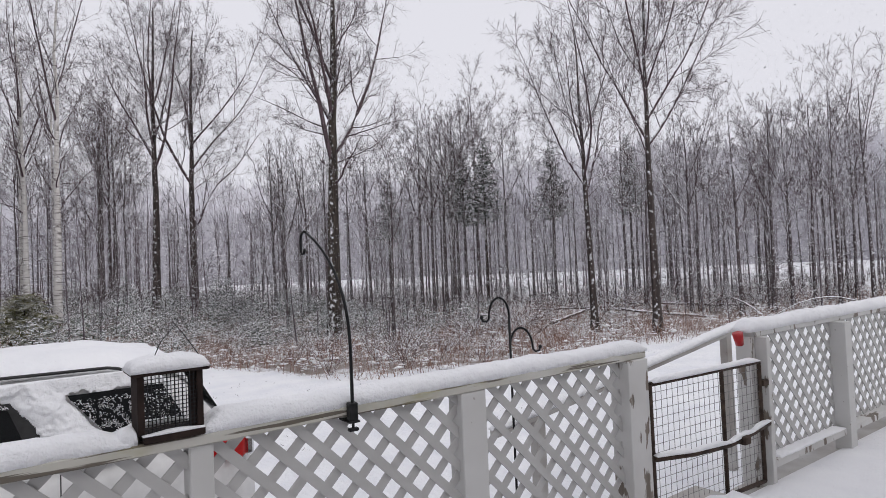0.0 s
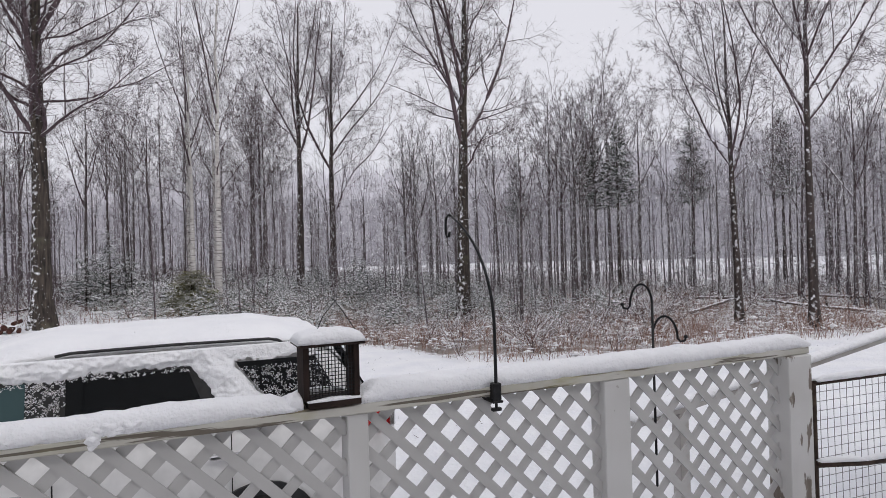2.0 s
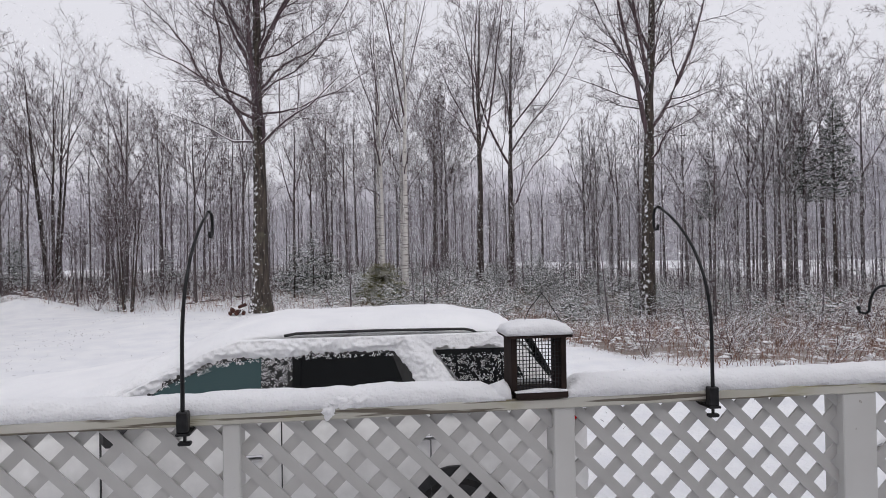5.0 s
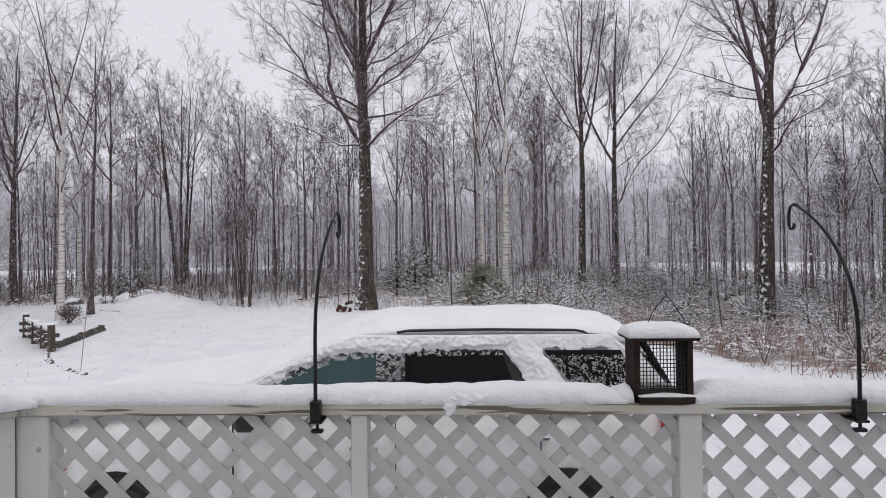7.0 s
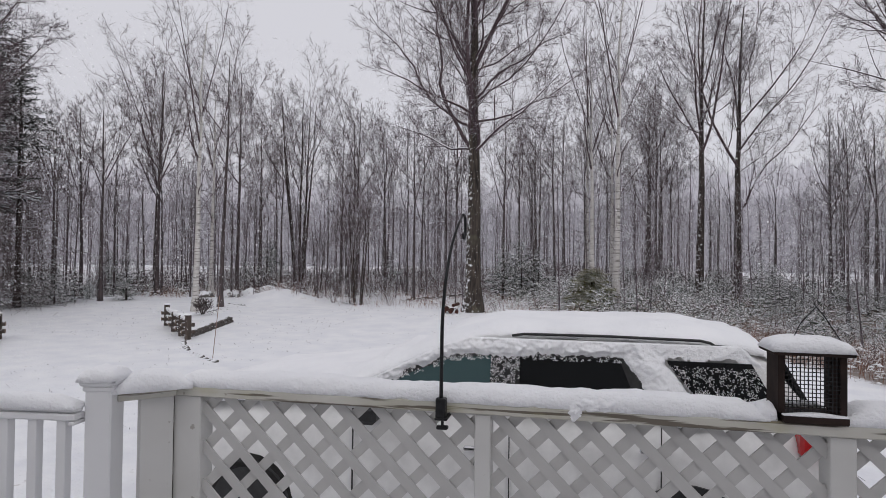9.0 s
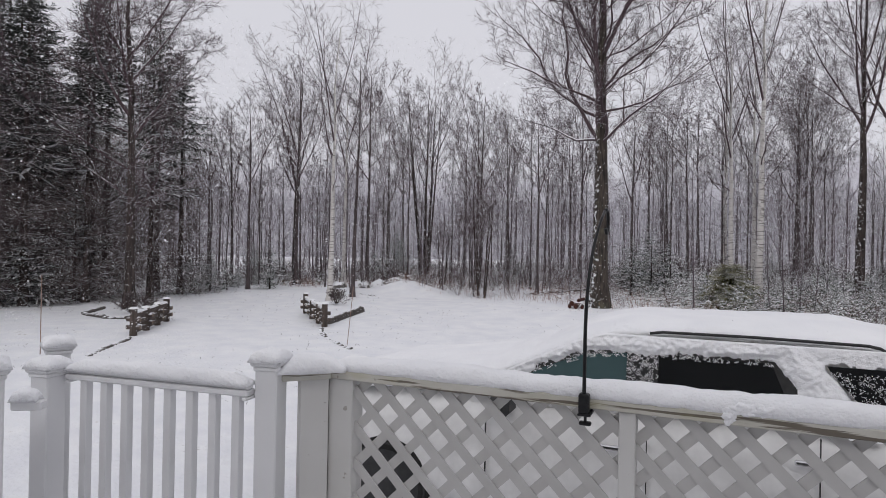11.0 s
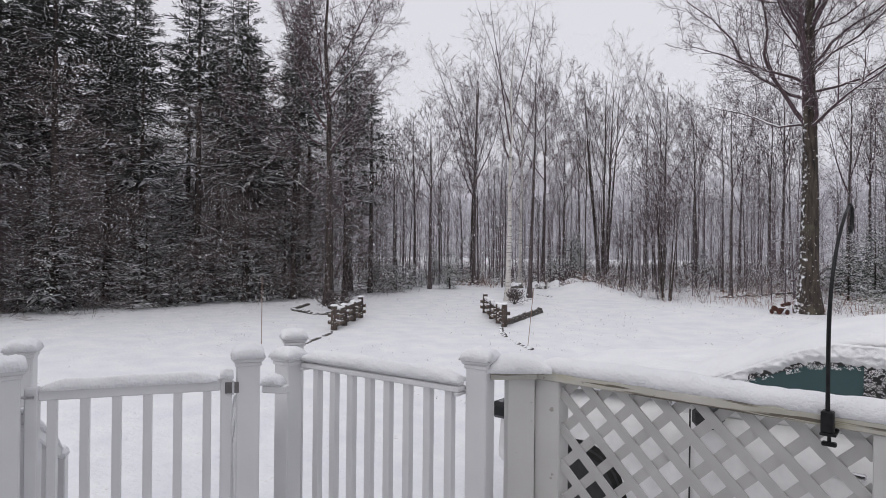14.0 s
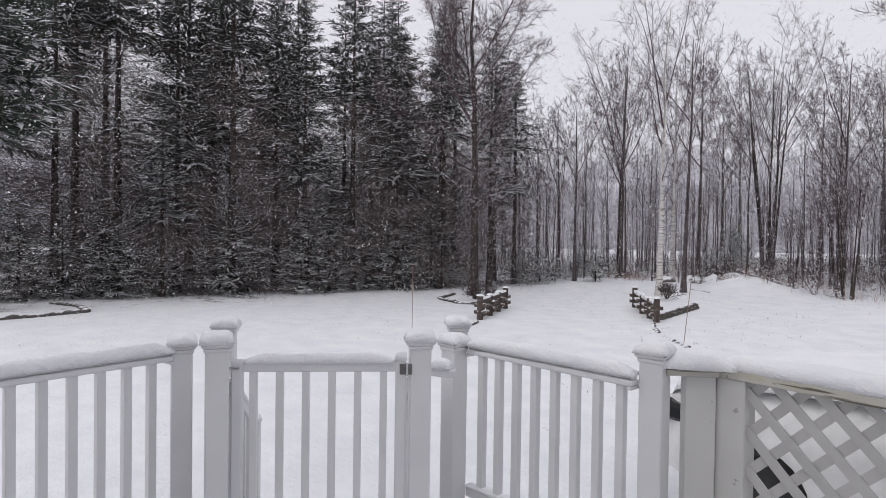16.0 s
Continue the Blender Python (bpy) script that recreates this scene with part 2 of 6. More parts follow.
def tube(bm, points, radii, sides=8, caps=True):
    """A round bar along a line of points."""
    pts = [Vector(p) for p in points]
    if isinstance(radii, (int, float)):
        radii = [radii] * len(pts)
    rings = []
    for k, p in enumerate(pts):
        d = (pts[min(k + 1, len(pts) - 1)] - pts[max(k - 1, 0)]).normalized()
        u = d.cross(Vector((0.31, 0.17, 0.93)))
        u = (u if u.length > 0.05 else d.cross(Vector((1, 0, 0)))).normalized()
        w = d.cross(u)
        rings.append([bm.verts.new(p + radii[k] * (math.cos(a) * u + math.sin(a) * w)) for a in (2 * math.pi * j / sides for j in range(sides))])
    for a, b in zip(rings, rings[1:]):
        for j in range(sides):
            bm.faces.new((a[j], a[(j + 1) % sides], b[(j + 1) % sides], b[j]))
    if caps:
        bm.faces.new(rings[0][::-1])
        bm.faces.new(rings[-1])
    return bm


def empty(name, x, y, z, rz=0.0):
    ob = new(name)
    ob.matrix_basis = pose(x, y, z, 0, 0, rz)
    return ob


def snow_ridge(bm, a, b, width, height, seed=0, step=0.028, sag=0.0):
    """A rounded cushion of snow along a rail from a to b; a and b lie on the rail's top, at its middle."""
    a, b = Vector(a), Vector(b)
    n = max(3, int((b - a).length / step))
    along = (b - a).normalized()
    across = along.cross(Vector((0, 0, 1))).normalized()
    rings = []
    for k in range(n + 1):
        p = a.lerp(b, k / n)
        end = min(1.0, 0.35 + 0.65 * min(k, n - k) * (b - a).length / n / 0.08)
        wob = noise.noise((p.x * 2.3 + seed, p.y * 2.3, 0)) * 0.18 + noise.noise((p.x * 9 + seed, p.y * 9, 3)) * 0.10
        ring = []
        for j in range(11):
            t = math.pi * j / 10
            c, s = math.cos(t), math.sin(t)
            lump = noise.noise((p.x * 16 + seed, p.y * 16 + c * 2, s * 2)) * 0.07 + noise.noise((p.x * 45 + seed, p.y * 45 + c * 5, s * 5)) * 0.035
            w = width / 2 * (1 + 0.3 * wob + 1.6 * lump) * (abs(c) ** 0.75) * (1 if c > 0 else -1)
            h = height * (1 + wob + 1.5 * lump) * (s ** 0.6) * end
            ring.append(bm.verts.new(p + across * w + Vector((0, 0, h - sag * (1 - s)))))
        rings.append(ring)
    for r, q in zip(rings, rings[1:]):
        for j in range(10):
            bm.faces.new((r[j], r[j + 1], q[j + 1], q[j]))
        bm.faces.new((r[10], r[0], q[0], q[10]))
    bm.faces.new(rings[0])
    bm.faces.new(rings[-1][::-1])
    bmesh.ops.recalc_face_normals(bm, faces=bm.faces[:])
    return bm


def snow_pad(bm, cx, cy, z, sx, sy, height, rz=0.0, seed=0):
    """A rounded pillow of snow on a flat top."""
    m = pose(cx, cy, z, 0, 0, rz)
    n = 18
    grid = []
    for i in range(n + 1):
        row = []
        for j in range(n + 1):
            u, v = 2 * i / n - 1, 2 * j / n - 1
            edge = max(0.0, 1 - (abs(u) ** 3.4 + abs(v) ** 3.4 * (1 - abs(u) ** 3.4)))
            h = height * max(edge, 0) ** 0.35 * (1 + 0.15 * noise.noise((u * 2 + seed, v * 2, 0)) + 0.07 * noise.noise((u * 6 + seed, v * 6, 4)))
            row.append(bm.verts.new(m @ Vector((u * sx / 2, v * sy / 2, h))))
        grid.append(row)
    for i in range(n):
        for j in range(n):
            bm.faces.new((grid[i][j], grid[i + 1][j], grid[i + 1][j + 1], grid[i][j + 1]))
    rim = [grid[0][j] for j in range(n)] + [grid[i][n] for i in range(n)] + [grid[n][j] for j in range(n, 0, -1)] + [grid[i][0] for i in range(n, 0, -1)]
    bm.faces.new(rim)
    bmesh.ops.recalc_face_normals(bm, faces=bm.faces[:])
    return bm


def rest_snow(name, bm, label):
    return tagged(part(name, bm, M_SNOW, None, "", True), label, "snow", kind="stuff")


# ---- the ground ----
LAND = [(0, 2, -0.65), (-9, 11, -0.58), (-3, 19, -0.30), (6, 26, -0.25), (10.5, 19, -1.25), (15.4, 11, -0.8), (15, 7, -0.5), (6, 8, -0.65),
        (-16, 22, -0.4), (-26, 31, -0.8), (-20, 8, -0.55), (-18, -1, -0.5), (-4, 8, -0.65), (8, -6, -0.65), (30, 30, -1.2), (0, 45, 0.3), (40, 5, -0.4)]


def ground_z(x, y):
    """The height of the ground, for numbers or arrays."""
    x, y = np.asarray(x, float), np.asarray(y, float)
    top, low = np.zeros_like(x + y), np.zeros_like(x + y)
    for a, b, z in LAND:
        w = 1 / ((x - a) ** 2 + (y - b) ** 2 + 4.0) ** 1.5
        top, low = top + w * z, low + w
    g = top / low
    g = g + 0.035 * np.sin(0.9 * x + 0.4 * y) * np.sin(0.7 * y - 0.3 * x) * np.clip((y - 5) / 8, 0, 1)
    g = g + 0.60 * np.exp(-((x + 11.9) ** 2 / 1.9 + (y - 22.2) ** 2 / 2.0))
    return g


def bareness(x, y):
    """How much litter and grass shows through the snow: 0 on the mown yard, 1 in the scrub."""
    x, y = np.asarray(x, float), np.asarray(y, float)
    edge = np.interp(x, [-30, -16, -8, -3, 0, 3, 5, 6.2, 9, 15, 40], [24, 22.5, 21, 18.8, 18, 15.5, 12.3, 8.6, 7.4, 6.3, 4.0])
    s = np.clip((y - edge) / 2.0 + 0.3, 0, 1)
    pines = np.clip((-18.3 - 0.18 * (y - 8) - x) / 2.0 + 0.2, 0, 1) * (y < 14)
    return np.maximum(s, pines) * np.clip(1.35 - np.hypot(x, y) / 75, 0.45, 1)


def axis_steps(lo, hi, near, limit):
    inner = np.arange(lo, hi + near / 2, near)
    grow, far = near, []
    p = hi
    while p < limit:
        grow *= 1.25
        p += grow
        far.append(p)
    back, p, grow = [], lo, near
    while p > -limit:
        grow *= 1.25
        p -= grow
        back.append(p)
    return np.array(back[::-1] + list(inner) + far)


gx, gy = axis_steps(-26, 26, 0.4, 900), axis_steps(-8, 34, 0.4, 900)
GX, GY = np.meshgrid(gx, gy, indexing="ij")
GZ = ground_z(GX, GY)
idx = np.arange(GX.size).reshape(GX.shape)
ground_mesh = mesh_of("ground", np.stack([GX, GY, GZ], -1).reshape(-1, 3),
                      np.stack([idx[:-1, :-1], idx[1:, :-1], idx[1:, 1:], idx[:-1, 1:]], -1).reshape(-1, 4))
attr = ground_mesh.attributes.new("bare", "FLOAT", "POINT")
attr.data.foreach_set("value", (bareness(GX, GY) * np.interp(GX, [-6, 2, 6], [0.45, 0.6, 1.0])).ravel().astype(np.float32))
tagged(link("ground", ground_mesh, M_GROUND, smooth=True), "snow-covered yard and scrubby forest floor", "ground", kind="structure")


# ---- the deck ----
def deck():
    ring = [(-1.28, 0.06), (4.4, 0.06), (4.4, -4.6), (-2.86, -4.6), (-2.92, -2.85), (-3.22, -1.66), (-2.77, -1.61), (-2.30, -0.78), (-2.56, -0.35)]
    bm = bmesh.new()
    low = [bm.verts.new((x, y, -0.14)) for x, y in ring]
    high = [bm.verts.new((x, y, 0.0)) for x, y in ring]
    bm.faces.new(low), bm.faces.new(high[::-1])
    for k in range(len(ring)):
        j = (k + 1) % len(ring)
        bm.faces.new((low[k], high[k], high[j], low[j]))
    bmesh.ops.recalc_face_normals(bm, faces=bm.faces[:])
    box(bm, (4.402, -4.6, -0.26), (8.6, 0.04, -0.12))
    tagged(part("floor", bm, M_WORN), "worn painted timber deck under snow", "deck", kind="structure")
    inset = [(-1.2, -0.10), (3.9, -0.12), (4.9, -0.12), (5.2, -0.14), (8.5, -0.14), (8.5, -4.5), (-2.78, -4.5), (-2.80, -2.8), (-3.05, -1.75), (-2.68, -1.60), (-2.22, -0.80), (-2.42, -0.48)]
    xs, ys = np.arange(-3.2, 8.6, 0.1), np.arange(-4.6, 0.1, 0.1)

    def inside(px, py):
        hit = False
        for k in range(len(inset)):
            (ax, ay), (bx, by) = inset[k], inset[k - 1]
            if (ay > py) != (by > py) and px < (bx - ax) * (py - ay) / (by - ay) + ax:
                hit = not hit
        return hit
    bm = bmesh.new()
    made = {}

    def vert(i, j):
        if (i, j) not in made:
            px, py = xs[i], ys[j]
            made[i, j] = bm.verts.new((px, py, 0.035 - 0.115 * min(1.0, max(0.0, (px - 4.41) / 0.2)) + 0.025 * noise.noise((px * 1.7, py * 1.7, 0)) + 0.012 * noise.noise((px * 6, py * 6, 4))))
        return made[i, j]
    for i in range(len(xs) - 1):
        for j in range(len(ys) - 1):
            if inside(xs[i] + 0.05, ys[j] + 0.05):
                bm.faces.new((vert(i, j), vert(i + 1, j), vert(i + 1, j + 1), vert(i, j + 1)))
    for v in [v for v in bm.verts if v.is_boundary]:
        v.co.z = 0.004 if v.co.x < 4.4 else -0.112
    rest_snow("deck_snow", bm, "smooth fresh snow lying on the deck boards")
    # an assumed house wall, out of view, added to block sky and bounce light
    bm = boxed((-3.4, -5.0, -0.7), (9.2, -4.8, 5.2), None, 0.0)
    tagged(part("wall_unseen", bm, M_UNSEEN_WALL), "unseen pale wall added behind the deck to shape its light", "wall", kind="structure")


deck()

STRIP = 0.041


def lattice(parent, x0, x1, z0, z1, y, hole=(0.205, 0.88), period=0.1525):
    """Two crossed layers of diagonal slats in the upright field x0..x1, z0..z1, with the middle of one opening at hole."""
    for sign, depth in ((1, 0.0), (-1, 0.009)):
        base = hole[0] + sign * hole[1] + period / 2
        lo, hi = (x0 + z0, x1 + z1) if sign > 0 else (x0 - z1, x1 - z0)
        k = math.ceil((lo - base) / period)
        while base + k * period < hi:
            c = base + k * period
            k += 1
            # the slat's middle line is x + sign * z = c
            za, zb = max(z0, sign * (c - x1) if sign > 0 else x0 - c), min(z1, (c - x0) if sign > 0 else x1 - c)
            if zb - za < 0.03:
                continue
            a, b = Vector((c - sign * za, y + depth, za)), Vector((c - sign * zb, y + depth, zb))
            d = (b - a).normalized()
            u = Vector((0, 1, 0)).cross(d) * STRIP / 2
            grow = d * 0.012
            bm = bmesh.new()
            quads = [a - grow - u, a - grow + u, b + grow + u, b + grow - u]
            v = [bm.verts.new(p) for p in quads] + [bm.verts.new(p + Vector((0, 0.007, 0))) for p in quads]
            for f in ((0, 1, 2, 3), (7, 6, 5, 4), (0, 4, 5, 1), (1, 5, 6, 2), (2, 6, 7, 3), (3, 7, 4, 0)):
                bm.faces.new([v[q] for q in f])
            bmesh.ops.recalc_face_normals(bm, faces=bm.faces[:])
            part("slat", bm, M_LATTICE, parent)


def rail_board(name, lo, hi, mat, parent):
    """A rail with long edges a little worn: many short stretches, each a hair off."""
    bm = bmesh.new()
    n = max(2, int((hi[0] - lo[0]) / 0.06))
    rings = []
    for k in range(n + 1):
        x = lo[0] + (hi[0] - lo[0]) * k / n
        w = [0.0016 * noise.noise((x * 8, q * 3.1, 0)) for q in range(6)]
        rings.append([bm.verts.new(p) for p in ((x, lo[1] + w[0], lo[2] + 0.004 + w[1]), (x, lo[1] + w[2], hi[2] - 0.005 + w[3]), (x, lo[1] + 0.006, hi[2] + w[4]), (x, hi[1], hi[2]), (x, hi[1], lo[2]), (x, lo[1] + 0.005, lo[2] + w[5]))])
    for a, b in zip(rings, rings[1:]):
        for j in range(6):
            bm.faces.new((a[j], b[j], b[(j + 1) % 6], a[(j + 1) % 6]))
    bm.faces.new(rings[0]), bm.faces.new(rings[-1][::-1])
    bmesh.ops.recalc_face_normals(bm, faces=bm.faces[:])
    return part(name, bm, mat, parent)


def lattice_fence():
    fence = empty("lattice_fence", 1.2, 0, 0)
    tagged(fence, "white-painted wooden deck fence with diagonal lattice panels", "fence")
    fence.matrix_basis = Matrix()
    rail_board("top_rail", (-1.258, -0.035, 0.931), (3.80, 0.10, 0.972), M_RAIL, fence)
    rail_board("bottom_rail", (-1.24, -0.012, 0.06), (3.72, 0.045, 0.135), M_PAINT, fence)
    for x0, x1, front in ((-1.258, -1.134, -0.02), (0.006, 0.066, -0.022), (1.206, 1.288, -0.022), (2.403, 2.552, -0.03), (3.60, 3.785, -0.06)):
        part("post", boxed((x0, front, 0.0), (x1, 0.075, 0.93), None, 0.004), M_PEEL if x0 > 3 else M_PAINT, fence)
    part("joint", boxed((-1.262, -0.0225, 0.0), (-1.2585, 0.0, 0.935), None, 0.0), M_RUST, fence, "dark open joint")
    for x0, x1, hole, period in ((-1.134, 0.006, (-1.045, 0.874), 0.1584), (0.066, 1.206, (0.204, 0.881), 0.1524), (1.288, 2.403, (1.416, 0.879), 0.1545), (2.552, 3.70, (2.741, 0.872), 0.1525)):
        lattice(fence, x0, x1, 0.13, 0.931, 0.0, hole, period)
    bm = snow_ridge(bmesh.new(), (-1.27, 0.036, 0.969), (1.02, 0.036, 0.969), 0.142, 0.062, 2)
    snow_ridge(bm, (1.243, 0.036, 0.969), (3.82, 0.036, 0.969), 0.142, 0.067, 8)
    snow_ridge(bm, (0.97, 0.115, 0.968), (1.285, 0.115, 0.968), 0.05, 0.05, 5)
    snow_pad(bm, 1.015, 0.01, 0.968, 0.06, 0.08, 0.06, 0, 9)
    for cx, cz, sx, sz in ((0.372, 0.962, 0.030, 0.032), (0.415, 0.985, 0.042, 0.028), (0.475, 0.992, 0.045, 0.024)):
        lump = bmesh.ops.create_icosphere(bm, subdivisions=4, radius=1.0)["verts"]
        for v in lump:
            k = 1 + 0.35 * noise.noise((v.co.x * 1.8 + cx * 40, v.co.y * 1.8, v.co.z * 1.8)) + 0.14 * noise.noise((v.co.x * 6, v.co.y * 6 + cx, v.co.z * 6))
            v.co = Vector((cx + sx * v.co.x * k, -0.018 + 0.030 * v.co.y * k, cz + sz * v.co.z * k))
    rest_snow("rail_snow", bm, "rounded cushion of fresh snow on the fence rail")

    far = empty("lattice_fence", 0, 0, 0)
    tagged(far, "white-painted lattice fence beyond the wire gate, paint peeling", "fence")
    rail_board("top_rail", (5.0, -0.09, 0.935), (8.7, 0.045, 0.975), M_PEEL, far)
    rail_board("bottom_rail", (5.087, -0.15, 0.01), (8.6, -0.03, 0.065), M_PEEL, far)
    part("post", boxed((4.965, -0.07, -0.14), (5.03, 0.04, 0.934), None, 0.004), M_PEEL, far)
    part("post", boxed((5.032, -0.15, -0.14), (5.085, -0.03, 0.934), None, 0.004), M_PEEL, far)
    for x in (6.28, 7.54):
        part("post", boxed((x, -0.18, -0.12), (x + 0.12, -0.055, 0.934), None, 0.004), M_PAINT, far)
    for x0, x1 in ((5.085, 6.28), (6.40, 7.54), (7.66, 8.6)):
        lattice(far, x0, x1, 0.06, 0.935, -0.07)
    bm = snow_ridge(bmesh.new(), (4.93, -0.022, 0.972), (8.7, -0.022, 0.972), 0.145, 0.085, 21)
    snow_ridge(bm, (5.16, -0.10, 0.062), (6.27, -0.10, 0.062), 0.10, 0.02, 23)
    rest_snow("rail_snow", bm, "rounded cushion of fresh snow on the far fence rail")
    cup = bmesh.new()
    tube(cup, [(4.868, -0.045, 0.895), (4.838, -0.05, 0.975)], [0.027, 0.037], 14)
    tube(cup, [(4.870, -0.044, 0.889), (4.868, -0.045, 0.896)], [0.021, 0.027], 14)
    tagged(part("reflector", cup, M_RED, None, "", True), "bright red plastic reflector on the fence end", "reflector")


lattice_fence()


def corner_return():
    """The short turned end of the lattice fence that meets the vinyl post."""
    th = empty("fence_return", -1.263, -0.01, 0, 180 + 45)
    tagged(th, "short angled white wooden fence end with stained rail", "fence")
    part("top_rail", boxed((0.0, -0.06, 0.931), (0.215, 0.05, 0.97), None, 0.004), M_RAIL, th)
    part("post", boxed((0.006, -0.05, 0.0), (0.132, 0.03, 0.93), None, 0.004), M_PAINT, th)
    rest_snow("rail_snow", snow_ridge(bmesh.new(), (-1.20, 0.01, 0.966), (-1.425, -0.175, 0.966), 0.15, 0.075, 31), "snow cushion on the angled fence end")


corner_return()


def wire_gate():
    place = pose(3.80, -0.045, 0.0, 0, 0, -3.6)
    g = tagged(empty("wire_gate", 3.80, -0.045, 0.0, -3.6), "dark rusty metal gate with square wire mesh, closed", "gate")
    x0, x1, z0, z1 = 0.012, 1.172, -0.06, 0.768

    def bar(name, pts, r, parent=g):
        return part(name, tube(bmesh.new(), pts, r, 10), M_RUST, parent, "", True)
    for x in (x0, 0.73, x1):
        bar("stile", [(x, 0, z0), (x, 0, z1)], 0.014)
    for z in (z0, z1):
        bar("crossbar", [(x0, 0, z), (x1, 0, z)], 0.014)
    sweep = [(0.0, -0.03, 0.335), (0.3, -0.075, 0.318), (0.64, -0.095, 0.312), (0.95, -0.065, 0.325), (1.2, -0.035, 0.345)]
    bar("latch_bar", sweep, 0.017)
    part("latch", boxed((0.76, -0.125, 0.288), (0.83, -0.075, 0.342), None, 0.006), M_RUST, g)
    part("hinge_strap", boxed((1.174, -0.03, 0.60), (1.235, 0.012, 0.64), None, 0.003), M_RUST, g)
    bm = bmesh.new()
    for k in range(1, 22):
        x = x0 + (x1 - x0) * k / 22
        tube(bm, [(x, 0.004, z0), (x, 0.004, z1)], 0.0016, 4, False)
    for k in range(1, 16):
        z = z0 + (z1 - z0) * k / 16
        tube(bm, [(x0, 0.001, z), (x1, 0.001, z)], 0.0016, 4, False)
    part("mesh", bm, M_WIRE, g, "thin square wire mesh")
    bm = snow_ridge(bmesh.new(), place @ Vector((0.03, 0, 0.776)), place @ Vector((1.16, 0, 0.776)), 0.045, 0.030, 41)
    for a, b in zip(sweep, sweep[1:]):
        snow_ridge(bm, place @ (Vector(a) + Vector((0, 0, 0.014))), place @ (Vector(b) + Vector((0, 0, 0.014))), 0.040, 0.026, 43)
    rest_snow("gate_snow", bm, "thin line of snow on the gate bars")


wire_gate()


def ramp_handrail():
    """The weathered handrail of the steps below the wire gate."""
    r = tagged(empty("stair_handrail", 0, 0, 0), "weathered grey-white wooden stair handrail with snow", "handrail")
    a, b = Vector((3.5, 1.05, 0.34)), Vector((7.15, 1.05, 0.815))
    d = (b - a)
    ang = math.degrees(math.atan2(d.z, d.x))
    part("rail", boxed((0, -0.045, -0.04), (d.length, 0.045, 0.0), pose(*a, 0, -ang, 0), 0.004), M_WORN, r)
    for t in (0.12, 0.42, 0.86):
        p = a.lerp(b, t)
        part("post", boxed((p.x - 0.045, p.y - 0.04, float(ground_z(p.x, p.y)) - 0.05), (p.x + 0.045, p.y + 0.04, p.z - 0.03), None, 0.004), M_WORN, r)
    bm = snow_ridge(bmesh.new(), a + Vector((0, 0, 0.0)), b, 0.11, 0.055, 51)
    rest_snow("handrail_snow", bm, "snow lying along the stair handrail")


ramp_handrail()


# ---- the vinyl railing ----
def vinyl_post(x, y, rz, cap_z, foot, seed):
    p = tagged(empty("vinyl_post", x, y, 0, rz), "white vinyl railing post with moulded cap and snow", "post", "vinyl railing posts")
    s = 0.051
    part("shaft", boxed((-s, -s, foot), (s, s, cap_z - 0.02), None, 0.006), M_VINYL, p)
    bm = boxed((-0.058, -0.058, cap_z - 0.045), (0.058, 0.058, cap_z - 0.022), None, 0.006)
    box(bm, (-0.068, -0.068, cap_z - 0.0235), (0.068, 0.068, cap_z), None, 0.008)
    part("cap", bm, M_VINYL, p)
    rest_snow("post_snow", snow_pad(bmesh.new(), x, y, cap_z - 0.006, 0.150, 0.150, 0.052, rz, seed), "round pillow of snow on a post cap")
    return p


def vinyl_section(a, b, count, seed, gap=0.118, z_top=0.905, z_low=0.09):
    a, b = Vector((*a, 0)), Vector((*b, 0))
    d = b - a
    rz = math.degrees(math.atan2(d.y, d.x))
    r = tagged(empty("vinyl_railing", a.x, a.y, 0, rz), "white vinyl railing section with square balusters", "railing", "vinyl railing sections")
    n = d.length
    bm = boxed((0, -0.034, z_top - 0.03), (n, 0.034, z_top - 0.004), None, 0.006)
    box(bm, (0, -0.024, z_top - 0.0045), (n, 0.024, z_top + 0.022), None, 0.01)
    part("top_rail", bm, M_VINYL, r)
    part("bottom_rail", boxed((0, -0.022, z_low), (n, 0.022, z_low + 0.06), None, 0.004), M_VINYL, r)
    for e in (0.0, n - 0.022):
        part("bracket", boxed((e, -0.038, z_top - 0.045), (e + 0.022, 0.038, z_top - 0.031), None, 0.003), M_VINYL, r)
    for k in range(count):
        x = 0.098 + gap * k
        part("baluster", boxed((x - 0.019, -0.019, z_low + 0.06), (x + 0.019, 0.019, z_top - 0.03), None, 0.002), M_VINYL, r)
    bm = snow_ridge(bmesh.new(), (a.x, a.y, z_top + 0.014), (b.x, b.y, z_top + 0.014), 0.085, 0.055, seed)
    rest_snow("rail_snow", bm, "smooth ridge of snow on the vinyl rail")
    bm = snow_ridge(bmesh.new(), (a.x, a.y, z_low + 0.055), (b.x, b.y, z_low + 0.055), 0.06, 0.02, seed + 3)
    rest_snow("rail_snow", bm, "thin snow on the lower vinyl rail")


P1, P2, P3, P4, P5 = (-1.435, -0.20), (-2.518, -0.449), (-2.275, -0.85), (-2.715, -1.665), (-3.15, -1.706)
vinyl_post(*P1, 12, 1.025, 0.0, 1)
vinyl_post(*P2, 8, 0.938, 0.0, 2)
vinyl_post(*P3, 60, 1.022, 0.0, 3)
vinyl_post(*P4, 75, 1.022, 0.0, 4)
vinyl_post(*P5, 75, 0.952, 0.0, 5)
vinyl_section((-2.466, -0.378), (-1.483, -0.268), 8, 61)
vinyl_section((-3.13, -1.763), (-2.882, -2.763), 8, 64, 0.1165)
vinyl_post(-2.87, -2.82, 75, 0.985, 0.0, 6)


